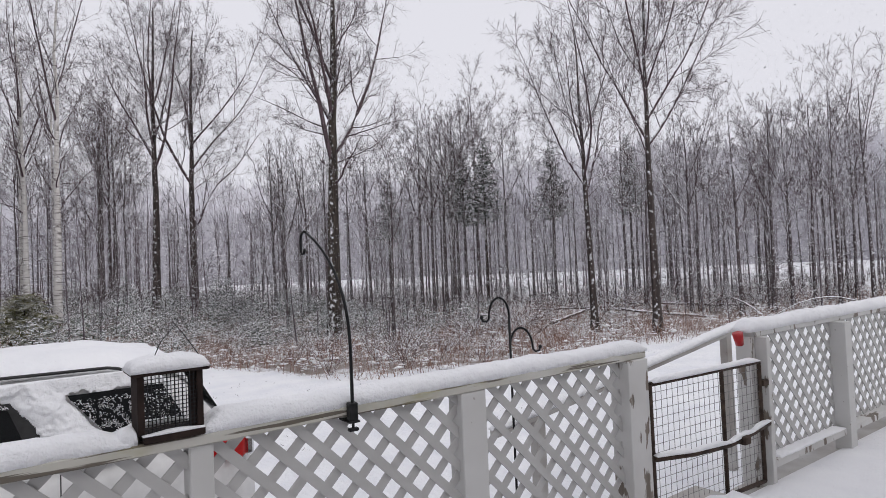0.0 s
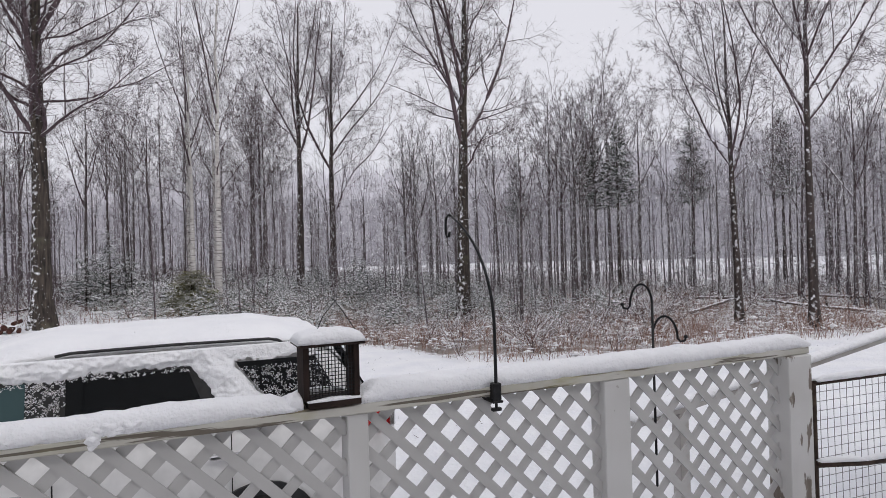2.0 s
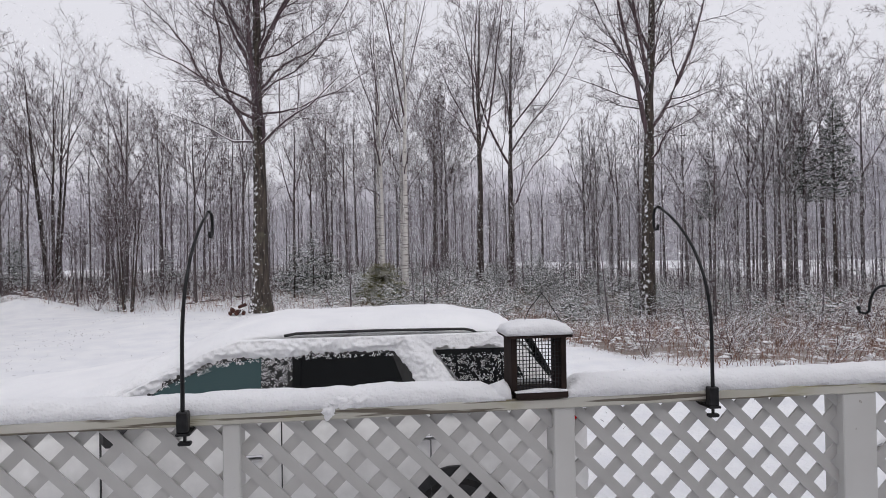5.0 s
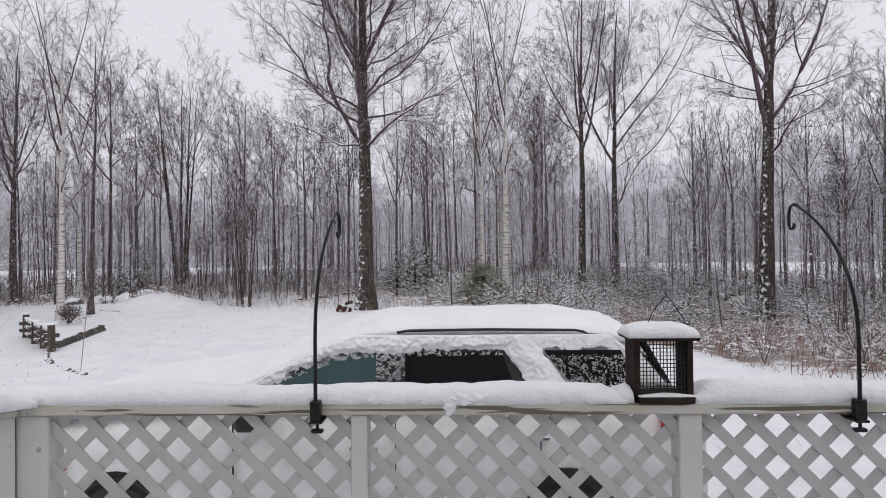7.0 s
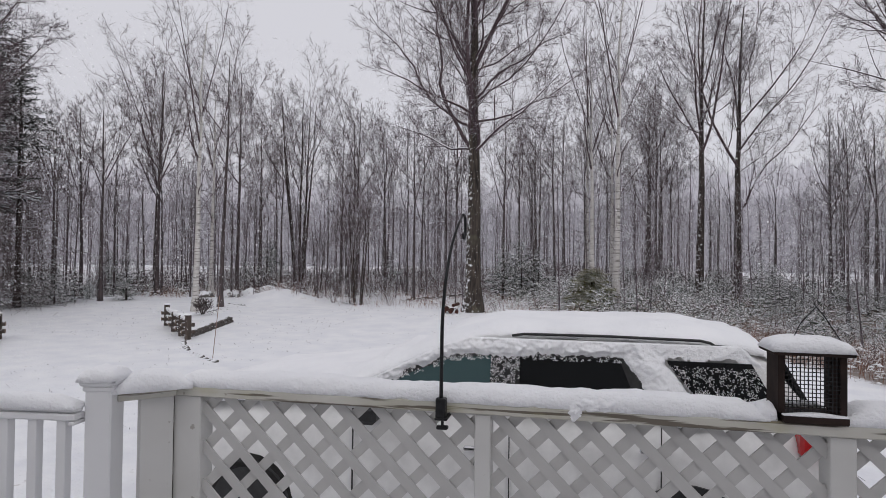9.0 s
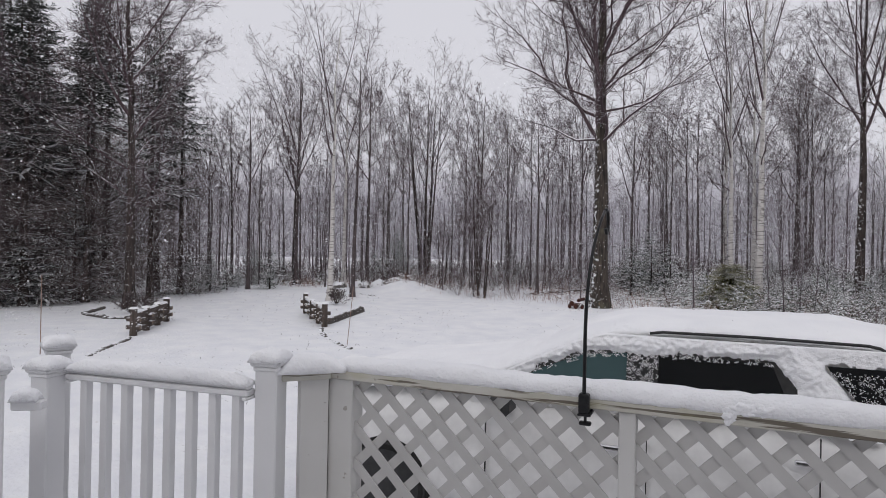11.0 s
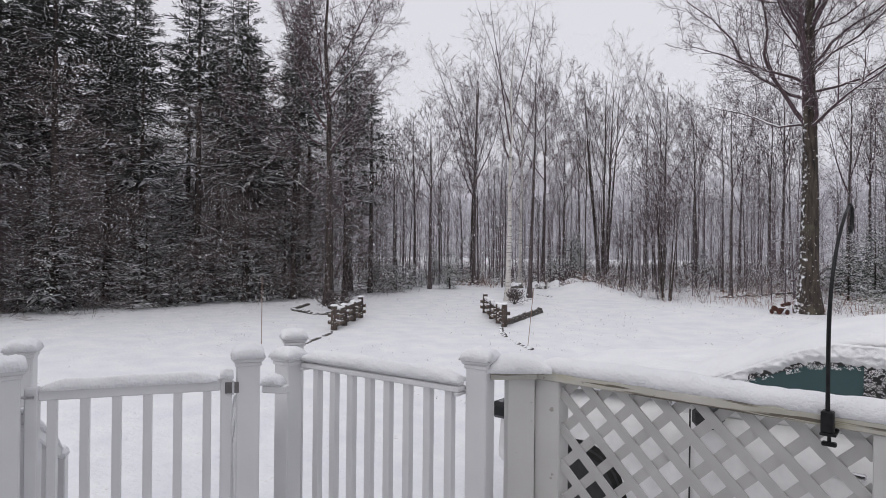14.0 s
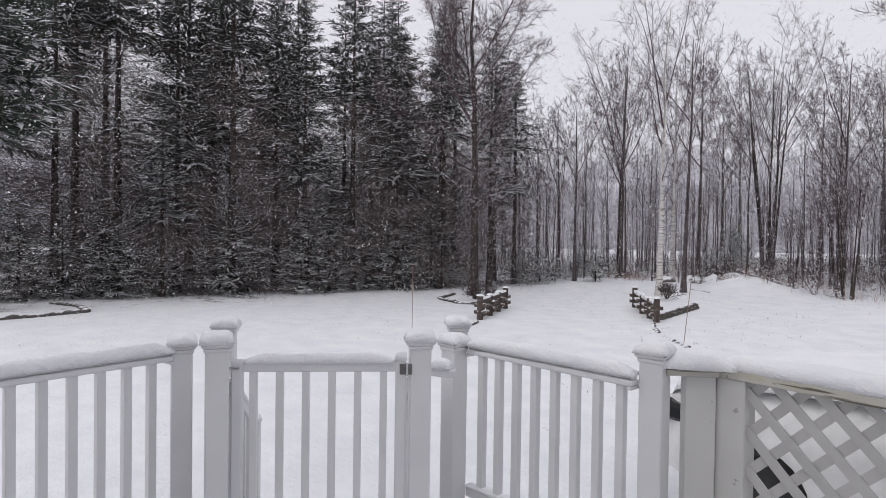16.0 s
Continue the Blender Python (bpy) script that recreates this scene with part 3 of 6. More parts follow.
def vinyl_gate():
    a, b = Vector((-2.285, -0.922, 0)), Vector((-2.718, -1.595, 0))
    d = b - a
    rz = math.degrees(math.atan2(d.y, d.x))
    n = d.length
    g = tagged(empty("vinyl_gate", a.x, a.y, 0, rz), "white vinyl gate with square balusters, closed", "gate")
    z = 0.875
    for x in (0.0, n - 0.05):
        part("stile", boxed((x, -0.022, 0.06), (x + 0.05, 0.022, z + 0.055), None, 0.005), M_VINYL, g)
    part("top_rail", boxed((0.05, -0.02, z), (n - 0.05, 0.02, z + 0.045), None, 0.005), M_VINYL, g)
    part("bottom_rail", boxed((0.05, -0.02, 0.08), (n - 0.05, 0.02, 0.13), None, 0.005), M_VINYL, g)
    for k in range(6):
        x = 0.105 + 0.1195 * k
        part("baluster", boxed((x - 0.017, -0.017, 0.13), (x + 0.017, 0.017, z), None, 0.002), M_VINYL, g)
    for zz in (z - 0.012, 0.2):
        h = part("hinge", boxed((-0.028, 0.022, zz), (0.03, 0.028, zz + 0.05), None, 0.002), M_WIRE, g)
        part("hinge_pin", tube(bmesh.new(), [(-0.004, 0.031, zz - 0.004), (-0.004, 0.031, zz + 0.055)], 0.006, 8), M_CHROME, h)
    part("latch", tube(bmesh.new(), [(n - 0.04, 0.03, z + 0.02), (n + 0.09, 0.035, z + 0.022)], 0.006, 8), M_CHROME, g, "small bright metal gate latch")
    u = d.normalized() * 0.06
    bm = snow_ridge(bmesh.new(), a + u + Vector((0, 0, z + 0.042)), b - u + Vector((0, 0, z + 0.042)), 0.06, 0.045, 71)
    snow_pad(bm, a.x + u.x * 0.4, a.y + u.y * 0.4, z + 0.052, 0.06, 0.05, 0.04, rz, 72)
    rest_snow("gate_snow", bm, "ridge of snow on the gate's top rail")


vinyl_gate()


def garden_stairs():
    """The stairs below the vinyl gate, with their newels and sloping rails."""
    out = Vector((-0.867, 0.498, 0))
    side = Vector((0.498, 0.867, 0))
    mid = Vector((-2.50, -1.255, 0))
    rz = math.degrees(math.atan2(out.y, out.x))
    st = tagged(empty("garden_stairs", mid.x, mid.y, 0, rz), "snow-covered stairs with white sloping vinyl rails", "stairs")
    for k in range(3):
        top = -0.17 * (k + 1)
        part("step", boxed((0.06 + 0.28 * k, -0.40, top - 0.16), (0.06 + 0.28 * (k + 1), 0.40, top), None, 0.004), M_WORN, st)
    for s in (-0.44, 0.44):
        rail = Vector((0.05, s, 0.80)), Vector((0.72, s, 0.44))
        d = rail[1] - rail[0]
        m = pose(*rail[0], 0, math.degrees(math.atan2(-d.z, d.x)), 0)
        part("sloping_rail", boxed((0, -0.03, -0.03), (d.length, 0.03, 0.02), m, 0.006), M_VINYL, st)
        part("newel", boxed((0.70, s - 0.045, -0.6), (0.79, s + 0.045, 0.42), None, 0.005), M_VINYL, st)
        for k in range(5):
            x = 0.12 + 0.115 * k
            z = 0.80 - 0.36 * (x - 0.05) / 0.67
            part("baluster", boxed((x - 0.018, s - 0.018, -0.45), (x + 0.018, s + 0.018, z - 0.02), None, 0.002), M_VINYL, st)
        bm = bmesh.new()
        a = mid + out * 0.05 + side * s + Vector((0, 0, 0.82))
        b = mid + out * 0.72 + side * s + Vector((0, 0, 0.46))
        snow_ridge(bm, a, b, 0.07, 0.05, 80 + s)
        snow_pad(bm, *(mid + out * 0.75 + side * s).xy, 0.418, 0.10, 0.10, 0.05, rz, 3)
        rest_snow("rail_snow", bm, "snow on the sloping stair rail")
    bm = bmesh.new()
    for k in range(3):
        c = mid + out * (0.06 + 0.28 * (k + 0.5))
        snow_pad(bm, c.x, c.y, -0.17 * (k + 1) - 0.004, 0.28, 0.8, 0.05, rz, k)
    rest_snow("step_snow", bm, "snow lying on the stair treads")
    for q, seed in (((-2.688, -0.287), 7), ((-3.31, -1.435), 8)):
        vinyl_post(*q, rz, 1.005, float(ground_z(*q)) - 0.05, seed)
    bm = boxed((-0.075, -0.028, 0.795), (0.05, 0.028, 0.835), pose(-2.385, -0.635, 0.0, 0, 0, rz + 60), 0.006)
    tagged(part("rail_bracket", bm, M_VINYL), "white vinyl rail bracket between two posts", "bracket")
    rest_snow("bracket_snow", snow_pad(bmesh.new(), -2.385, -0.635, 0.833, 0.11, 0.07, 0.05, rz + 60, 9), "lump of snow on a rail bracket")


garden_stairs()


# ---- things on the fence ----
def suet_feeder():
    f = tagged(empty("bird_feeder", 1.15, 0.0, 0.972), "dark brown wooden bird feeder with wire mesh on the rail", "bird feeder")
    w, y0, y1 = 0.106, -0.030, 0.095
    part("base", boxed((-0.092, -0.048, 0.0), (0.106, 0.10, 0.026), None, 0.003), M_FEEDER, f)
    for x in (-w, w - 0.022):
        part("side_board", boxed((x, y0, 0.0282), (x + 0.022, y1, 0.225), None, 0.003), M_FEEDER, f)
    part("roof", boxed((-0.125, y0 - 0.022, 0.2255), (0.125, y1 + 0.025, 0.239), None, 0.003), M_FEEDER, f)
    part("post", boxed((w - 0.045, y0 + 0.01, 0.0284), (w - 0.0225, y0 + 0.03, 0.225), None, 0.002), M_FEEDER, f)
    for y in (y0 + 0.003,):
        bm = bmesh.new()
        for k in range(1, 14):
            z = 0.03 + 0.195 * k / 14
            tube(bm, [(-w + 0.02, y, z), (w - 0.02, y, z)], 0.0015, 5, False)
        for k in range(1, 14):
            x = -w + 0.02 + (2 * w - 0.04) * k / 14
            tube(bm, [(x, y, 0.03), (x, y, 0.225)], 0.0015 if k % 2 else 0.0022, 5, False)
        part("wire_mesh", bm, M_BLACK, f, "black wire mesh")
    bm = bmesh.new()
    tube(bm, [(-0.06, 0.02, 0.24), (-0.02, 0.02, 0.33), (0.028, 0.02, 0.385), (0.04, 0.02, 0.40), (0.03, 0.02, 0.41), (0.022, 0.02, 0.395), (0.05, 0.02, 0.36), (0.12, 0.02, 0.25)], 0.0016, 6)
    part("hanging_wire", bm, M_BLACK, f, "thin bent hanging wire")
    bm = snow_pad(bmesh.new(), 1.15, 0.034, 1.209, 0.262, 0.182, 0.048, 0, 3)
    snow_ridge(bm, (1.055, -0.036, 0.996), (1.255, -0.036, 0.996), 0.024, 0.014, 13)
    rest_snow("feeder_snow", bm, "thick flat pillow of snow on the feeder roof")


suet_feeder()


def clamp_hook(x, lean, height, seed):
    """A bird feeder pole that leans out over the rail, clamped to it, with a hooked tip."""
    h = tagged(empty("clamp_hook", x, 0, 0), "black metal bird feeder hook clamped to the fence rail", "hook", "rail hooks")
    bm = boxed((-0.019, -0.072, 0.918), (0.019, -0.0375, 0.990), None, 0.004)
    box(bm, (-0.022, -0.072, 0.9085), (0.026, 0.03, 0.9175), None, 0.002)
    part("clamp", bm, M_BLACK, h)
    s = part("screw", tube(bmesh.new(), [(0.004, -0.05, 0.882), (0.004, -0.05, 0.909)], 0.006, 8), M_BLACK, h)
    part("knob", boxed((-0.018, -0.062, 0.872), (0.026, -0.038, 0.886), None, 0.004), M_BLACK, s)
    n, pts, p = 14, [], Vector((0, -0.058, 0.965))
    d = Vector((lean[0], lean[1], 0))
    reach = d.length
    d.normalize()
    step = (height - 0.965) / 12.2
    turn = [max(0.0, (k - 3) / 11) ** 1.5 for k in range(n + 1)]
    gain = reach / (step * sum(math.sin(1.15 * t) for t in turn))
    for k in range(n + 1):
        pts.append(tuple(p))
        p = p + d * (gain * step * math.sin(1.15 * turn[k])) + Vector((0, 0, step * math.cos(1.0 * turn[k])))
    low = Vector(pts[-1]).z
    pts = [(a, b, 0.965 + (c - 0.965) * (height - 0.965) / (low - 0.965)) for a, b, c in pts]
    rod = part("rod", tube(bmesh.new(), pts, [0.0075 - 0.002 * k / n for k in range(n + 1)], 8), M_BLACK, h, "", True)
    e = Vector(pts[-1])
    d = Vector((lean[0], lean[1], 0)).normalized()
    hook = [e + d * a + Vector((0, 0, b)) for a, b in ((0, 0), (0.02, 0.008), (0.042, -0.002), (0.05, -0.03), (0.05, -0.075), (0.04, -0.092), (0.024, -0.09), (0.018, -0.07))]
    part("hook_tip", tube(bmesh.new(), hook, 0.0065, 8), M_BLACK, h, "", True)


clamp_hook(-0.115, (0.035, 0.30), 1.685, 1)
clamp_hook(1.826, (-0.055, 0.36), 1.70, 2)


def shepherd_hook():
    x, y = 3.39, 0.71
    h = tagged(empty("shepherd_hook", x, y, float(ground_z(x, y))), "black metal double shepherd hook standing in the snow", "shepherd hook")
    top = 1.19 - h.location.z
    part("pole", tube(bmesh.new(), [(0, 0, -0.1), (0, 0, top)], 0.0085, 8), M_BLACK, h, "", True)

    def arm(name, start, side, span, rise, drop):
        pts = []
        for k in range(13):
            a = math.pi * k / 12
            pts.append(Vector((side * span * (1 - math.cos(a)) / 2 * 0.8, 0, start + rise * math.sin(a) - drop * (k / 12) ** 3)))
        tip = pts[-1]
        pts += [tip + Vector((side * 0.018, 0, -0.018)), tip + Vector((side * 0.045, 0, -0.012)), tip + Vector((side * 0.052, 0, 0.012))]
        m = part(name, tube(bmesh.new(), [(p.x * 0.8, p.x * -0.5, p.z) for p in pts], 0.0075, 8), M_BLACK, h, "", True)
        bm = bmesh.new()
        bmesh.ops.create_uvsphere(bm, u_segments=8, v_segments=6, radius=0.013, matrix=Matrix.Translation((pts[-1].x * 0.8, pts[-1].x * -0.5, pts[-1].z)))
        part("tip", bm, M_BLACK, m, "", True)
    arm("upper_arm", top, -1, 0.178, 0.12, 0.02)
    arm("lower_arm", top - 0.21, 1, 0.20, 0.125, 0.02)


shepherd_hook()


# ---- the car ----
def car():
    base = -0.66
    c = tagged(empty("car", 0.0, 2.75, base), "silver-white sport utility vehicle parked and blanketed in snow", "car")

    def loft(name, stations, mat, parent=c, label="", power=3.2):
        """Skin over cross sections (x, half width low, half width high, z low, z high)."""
        bm = bmesh.new()
        rings = []
        for x, w0, w1, z0, z1 in stations:
            ring = []
            for k in range(24):
                a = 2 * math.pi * (k + 0.5) / 24
                cu, su = math.cos(a), math.sin(a)
                yy = (abs(cu) ** (2 / power)) * (1 if cu > 0 else -1)
                zz = (abs(su) ** (2 / power)) * (1 if su > 0 else -1)
                t = (zz + 1) / 2
                ring.append(bm.verts.new((x, yy * (w0 + (w1 - w0) * t), z0 + (z1 - z0) * t)))
            rings.append(ring)
        for a, b in zip(rings, rings[1:]):
            for k in range(24):
                bm.faces.new((a[k], a[(k + 1) % 24], b[(k + 1) % 24], b[k]))
        bm.faces.new(rings[0][::-1]), bm.faces.new(rings[-1])
        bmesh.ops.recalc_face_normals(bm, faces=bm.faces[:])
        return part(name, bm, mat, parent, label, True)

    loft("body", [(-2.86, 0.62, 0.55, 0.38, 0.80), (-2.78, 0.82, 0.74, 0.30, 0.92), (-2.5, 0.95, 0.88, 0.27, 1.02), (-1.9, 0.985, 0.93, 0.26, 1.08), (-1.35, 0.99, 0.95, 0.26, 1.12),
                  (-0.5, 0.985, 0.955, 0.26, 1.14), (0.6, 0.985, 0.955, 0.26, 1.16), (1.4, 0.985, 0.95, 0.28, 1.17), (1.92, 0.95, 0.91, 0.33, 1.17), (2.06, 0.88, 0.84, 0.42, 1.12)], M_CAR, c, "silver-white painted body", 6.0)
    loft("cabin", [(-1.30, 0.90, 0.80, 1.04, 1.10), (-0.92, 0.905, 0.80, 1.05, 1.33), (-0.50, 0.91, 0.78, 1.05, 1.53), (-0.15, 0.91, 0.77, 1.05, 1.63), (0.5, 0.91, 0.77, 1.05, 1.655),
                   (1.3, 0.90, 0.76, 1.05, 1.63), (1.62, 0.89, 0.75, 1.05, 1.575), (1.86, 0.87, 0.80, 1.05, 1.25), (1.95, 0.86, 0.84, 1.05, 1.10)], M_CAR, c, "snow-dusted cabin with pillars", 7.0)

    def slope_y(z):
        return -(0.915 - 0.14 * (z - 1.1) / 0.55)

    def pane(name, outline, mat, thick=0.012, lift=0.012, label=""):
        bm = bmesh.new()
        front = [bm.verts.new((x, slope_y(z) - lift, z)) for x, z in outline]
        back = [bm.verts.new((x, slope_y(z) - lift + thick, z)) for x, z in outline]
        bm.faces.new(front), bm.faces.new(back[::-1])
        for k in range(len(front)):
            j = (k + 1) % len(front)
            bm.faces.new((front[k], back[k], back[j], front[j]))
        bmesh.ops.recalc_face_normals(bm, faces=bm.faces[:])
        return part(name, bm, mat, c, label)
    pane("window_trim", [(-1.22, 1.15), (-0.88, 1.36), (-0.48, 1.525), (-0.15, 1.575), (0.68, 1.575), (0.80, 1.52), (0.92, 1.15)], M_TRIM, 0.02, 0.008)
    pane("front_window", [(-1.05, 1.17), (-0.76, 1.355), (-0.46, 1.475), (-0.17, 1.505), (-0.17, 1.17)], M_TEALGLASS, 0.01, 0.02, "teal-tinted side window")
    pane("rear_window", [(0.03, 1.17), (0.03, 1.51), (0.64, 1.51), (0.70, 1.48), (0.82, 1.17)], M_DARKGLASS, 0.01, 0.02, "dark tinted side window")
    pane("quarter_window", [(1.00, 1.49), (0.985, 1.52), (1.50, 1.52), (1.66, 1.22), (1.22, 1.22)], M_DARKGLASS, 0.01, 0.022, "dark tinted quarter window flecked with snow")
    bm = boxed((-0.65, -0.015, -0.22), (0.65, 0.0, 0.22), pose(1.80, 0, 1.40, 0, -30, 0) @ pose(0, 0, 0, 0, 0, 90), 0.004)
    part("tailgate_window", bm, M_DARKGLASS, c, "dark rear window")
    for s in (-1, 1):
        part("roof_rail", tube(bmesh.new(), [(-0.03, s * 0.785, 1.642), (0.05, s * 0.785, 1.655), (0.6, s * 0.785, 1.66), (1.2, s * 0.785, 1.652), (1.26, s * 0.785, 1.64), (1.29, s * 0.785, 1.622), (1.45, s * 0.78, 1.61)], 0.0095, 8), M_TRIM, c, "black roof rail", True)
    for x in (1.10, -1.915):
        part("wheel_arch", tube(bmesh.new(), [(x, -0.987, 0.37), (x, -0.80, 0.37)], 0.40 if x > 0 else 0.335, 28), M_TRIM, c)
        for s in (-0.975, 0.775):
            w = tagged(part("wheel", tube(bmesh.new(), [(x, s + 0.02, 0.37), (x, s + 0.18, 0.37)], 0.20, 20), M_TRIM, c))
            bm = bmesh.new()
            prof = [(0.235, 0.0), (0.30, -0.018), (0.355, 0.0), (0.37, 0.03), (0.37, 0.17), (0.355, 0.2), (0.24, 0.2)]
            rings = [[bm.verts.new((x + r * math.cos(a), s + o, 0.37 + r * math.sin(a))) for a in (2 * math.pi * k / 28 for k in range(28))] for r, o in prof]
            for a, b in zip(rings, rings[1:]):
                for k in range(28):
                    bm.faces.new((a[k], a[(k + 1) % 28], b[(k + 1) % 28], b[k]))
            bmesh.ops.recalc_face_normals(bm, faces=bm.faces[:])
            part("tyre", bm, M_TYRE, w, "", True)
            bm = tube(bmesh.new(), [(x, s + 0.004, 0.37), (x, s + 0.05, 0.37)], 0.06, 14)
            for k in range(5):
                box(bm, (-0.022, 0, 0.04), (0.022, 0.03, 0.24), Matrix.Translation((x, s + 0.004, 0.37)) @ Matrix.Rotation(2 * math.pi * k / 5, 4, "Y"), 0.004)
            part("rim", bm, M_RIM, w)
    for x, z in ((-0.33, 0.89), (0.80, 0.955)):
        part("door_handle", boxed((x, -1.015, z), (x + 0.19, -0.985, z + 0.03), None, 0.008), M_CHROME, c, "chrome door handle")
    for x in (-1.12, -0.03, 0.93):
        part("door_gap", boxed((x, -0.992, 0.40), (x + 0.006, -0.975, 1.12), None, 0.0), M_TRIM, c)
    part("wing_mirror", boxed((-1.06, -1.16, 1.05), (-0.90, -0.94, 1.18), None, 0.03), M_TRIM, c, "black wing mirror")
    part("tail_light", boxed((1.74, -0.975, 0.985), (1.975, -0.82, 1.13), None, 0.02), M_LAMP, c, "red tail light")
    part("reversing_light", boxed((1.977, -0.955, 0.99), (2.035, -0.80, 1.115), None, 0.015), M_CHROME, c, "pale clear reversing lens")
    part("head_light", boxed((-2.80, -0.90, 0.74), (-2.45, -0.70, 0.88), None, 0.03), M_DARKGLASS, c)
    part("side_marker", boxed((-2.36, -0.985, 0.74), (-2.28, -0.93, 0.765), None, 0.006), plain("amber_lens", (0.5, 0.12, 0.02), (0.6, 0.16, 0.03), 0.2), c, "amber side marker")

    # the snow that lies on the car follows its top, thicker in the middle
    profile = [(-2.84, 0.80), (-2.7, 0.98), (-2.3, 1.10), (-1.6, 1.17), (-1.25, 1.20), (-0.92, 1.36), (-0.52, 1.555), (-0.2, 1.635), (0.4, 1.66), (1.2, 1.645), (1.6, 1.59), (1.72, 1.48)]
    xs = np.linspace(-2.84, 1.72, 76)
    zs = np.interp(xs, [p[0] for p in profile], [p[1] for p in profile])
    halfs = np.interp(xs, [-2.84, -2.5, -1.5, -1.1, -0.6, -0.2, 1.5, 1.72], [0.62, 0.86, 0.90, 0.86, 0.82, 0.77, 0.77, 0.72])
    bm = bmesh.new()
    rings = []
    for x, z, hw in zip(xs, zs, halfs):
        ring = []
        for k in range(25):
            u = 2 * k / 24 - 1
            thick = (0.085 if x > -0.9 else 0.12) * (1 - abs(u) ** 5) ** 0.5 * (1 + 0.3 * noise.noise((x * 1.3, u * 2, 7)) + 0.12 * noise.noise((x * 6, u * 7, 2)))
            fade = min(1.0, (1.74 - x) / 0.10, (x + 2.86) / 0.1)
            ring.append(bm.verts.new((x, u * hw * (1 + 0.02 * noise.noise((x * 5, u, 1))), z - 0.03 * abs(u) ** 3 + thick * max(fade, 0.1))))
        rings.append(ring)
    for a, b in zip(rings, rings[1:]):
        for k in range(24):
            bm.faces.new((a[k], b[k], b[k + 1], a[k + 1]))
        bm.faces.new((a[24], b[24], b[0], a[0]))
    bmesh.ops.recalc_face_normals(bm, faces=bm.faces[:])
    bmesh.ops.translate(bm, vec=(0, 2.75, base), verts=bm.verts[:])
    rest_snow("car_snow", bm, "thick wet snow blanket over roof, windscreen and bonnet")
    # wet snow plastered on the side: over the window tops and down the pillar behind the rear door
    bm = bmesh.new()
    top_x, top_z = [-1.25, -0.88, -0.53, -0.15, 0.7, 1.0, 1.5, 1.9], [1.10, 1.315, 1.485, 1.525, 1.528, 1.54, 1.535, 1.20]

    def depth(x, z):
        rag = 0.03 * noise.noise((x * 9, z * 9, 1)) + 0.02 * noise.noise((x * 30, z * 30, 2))
        over = min(1.0, max(0.0, (z - float(np.interp(x, top_x, top_z)) + rag + 0.01) / 0.05)) * (0.9 if x < 0.75 else 0.35)
        mid = 0.785 + (1.60 - z) * 0.70
        pillar = max(0.0, 1 - abs(x - mid + rag) / 0.13) ** 0.6 if 0.6 < x < 1.3 else 0.0
        d = max(over, pillar if z < 1.64 else 0)
        if z > 1.625 or z > float(np.interp(x, [-1.25, -0.92, -0.52, -0.2, 1.4, 1.55, 1.75, 1.86], [1.20, 1.36, 1.56, 1.66, 1.66, 1.52, 1.30, 1.12])):
            return 0.0
        return d * 0.040 * (1 + 0.5 * noise.noise((x * 12, z * 12, 5)) + 0.35 * noise.noise((x * 34, z * 34, 8)))
    nx, nz = 500, 110
    patch = {}
    for i in range(nx + 1):
        for j in range(nz + 1):
            x, z = -1.25 + 3.1 * i / nx, 1.12 + 0.545 * j / nz
            d = depth(x, z)
            patch[i, j] = (bm.verts.new((x, 2.75 + slope_y(z) - 0.012 - d, base + z)), d)
    for i in range(nx):
        for j in range(nz):
            q = [patch[i, j], patch[i + 1, j], patch[i + 1, j + 1], patch[i, j + 1]]
            if max(p[1] for p in q) > 0.003:
                bm.faces.new([p[0] for p in q])
    bmesh.ops.delete(bm, geom=[v for v in bm.verts if not v.link_faces], context="VERTS")
    rest_snow("side_snow", bm, "wet snow plastered along the car's window tops and pillar")
    rg = np.random.default_rng(5)
    kind = rg.random(16000)
    x = np.where(kind < 0.45, rg.uniform(1.0, 1.64, 16000), np.where(kind < 0.68, rg.uniform(-0.17, 0.03, 16000), rg.uniform(-0.85, 0.82, 16000)))
    z = np.where(kind < 0.45, 1.20 + 0.29 * rg.random(16000) ** 1.2, np.where(kind < 0.68, rg.uniform(1.17, 1.535, 16000), np.interp(x, [-0.9, -0.7, -0.43, -0.17, 0.68, 0.8], [1.28, 1.36, 1.457, 1.482, 1.492, 1.45]) + 0.052 * rg.random(16000)))
    thick = np.array([noise.noise((a * 26, b * 26, 3)) + 0.7 * noise.noise((a * 70, b * 70, 6)) for a, b in zip(x, z)])
    keep = thick > np.where(kind < 0.45, -0.02, np.where(kind < 0.68, -0.08, 0.0))
    x, z = x[keep], z[keep]
    r = rg.uniform(0.0011, 0.0029, len(x))
    y = 2.75 - (0.915 - 0.14 * (z - 1.1) / 0.55) - 0.023
    form = np.array([[1.2, 0, 0], [-1.2, 0, 0], [0, -0.7, 0], [0, 0.7, 0], [0, 0, 1], [0, 0, -1]])
    v = (np.stack([x, y, base + z], 1)[:, None] + form[None] * r[:, None, None]).reshape(-1, 3)
    sides = np.array([[0, 2, 4], [2, 1, 4], [1, 3, 4], [3, 0, 4], [2, 0, 5], [1, 2, 5], [3, 1, 5], [0, 3, 5]])
    f = (np.arange(len(x))[:, None, None] * 6 + sides[None]).reshape(-1, 3)
    tagged(link("stuck_snow", mesh_of("stuck_snow", v, f), M_SNOW), "flecks of wet snow stuck to the car's glass", "snow", kind="stuff")


car()


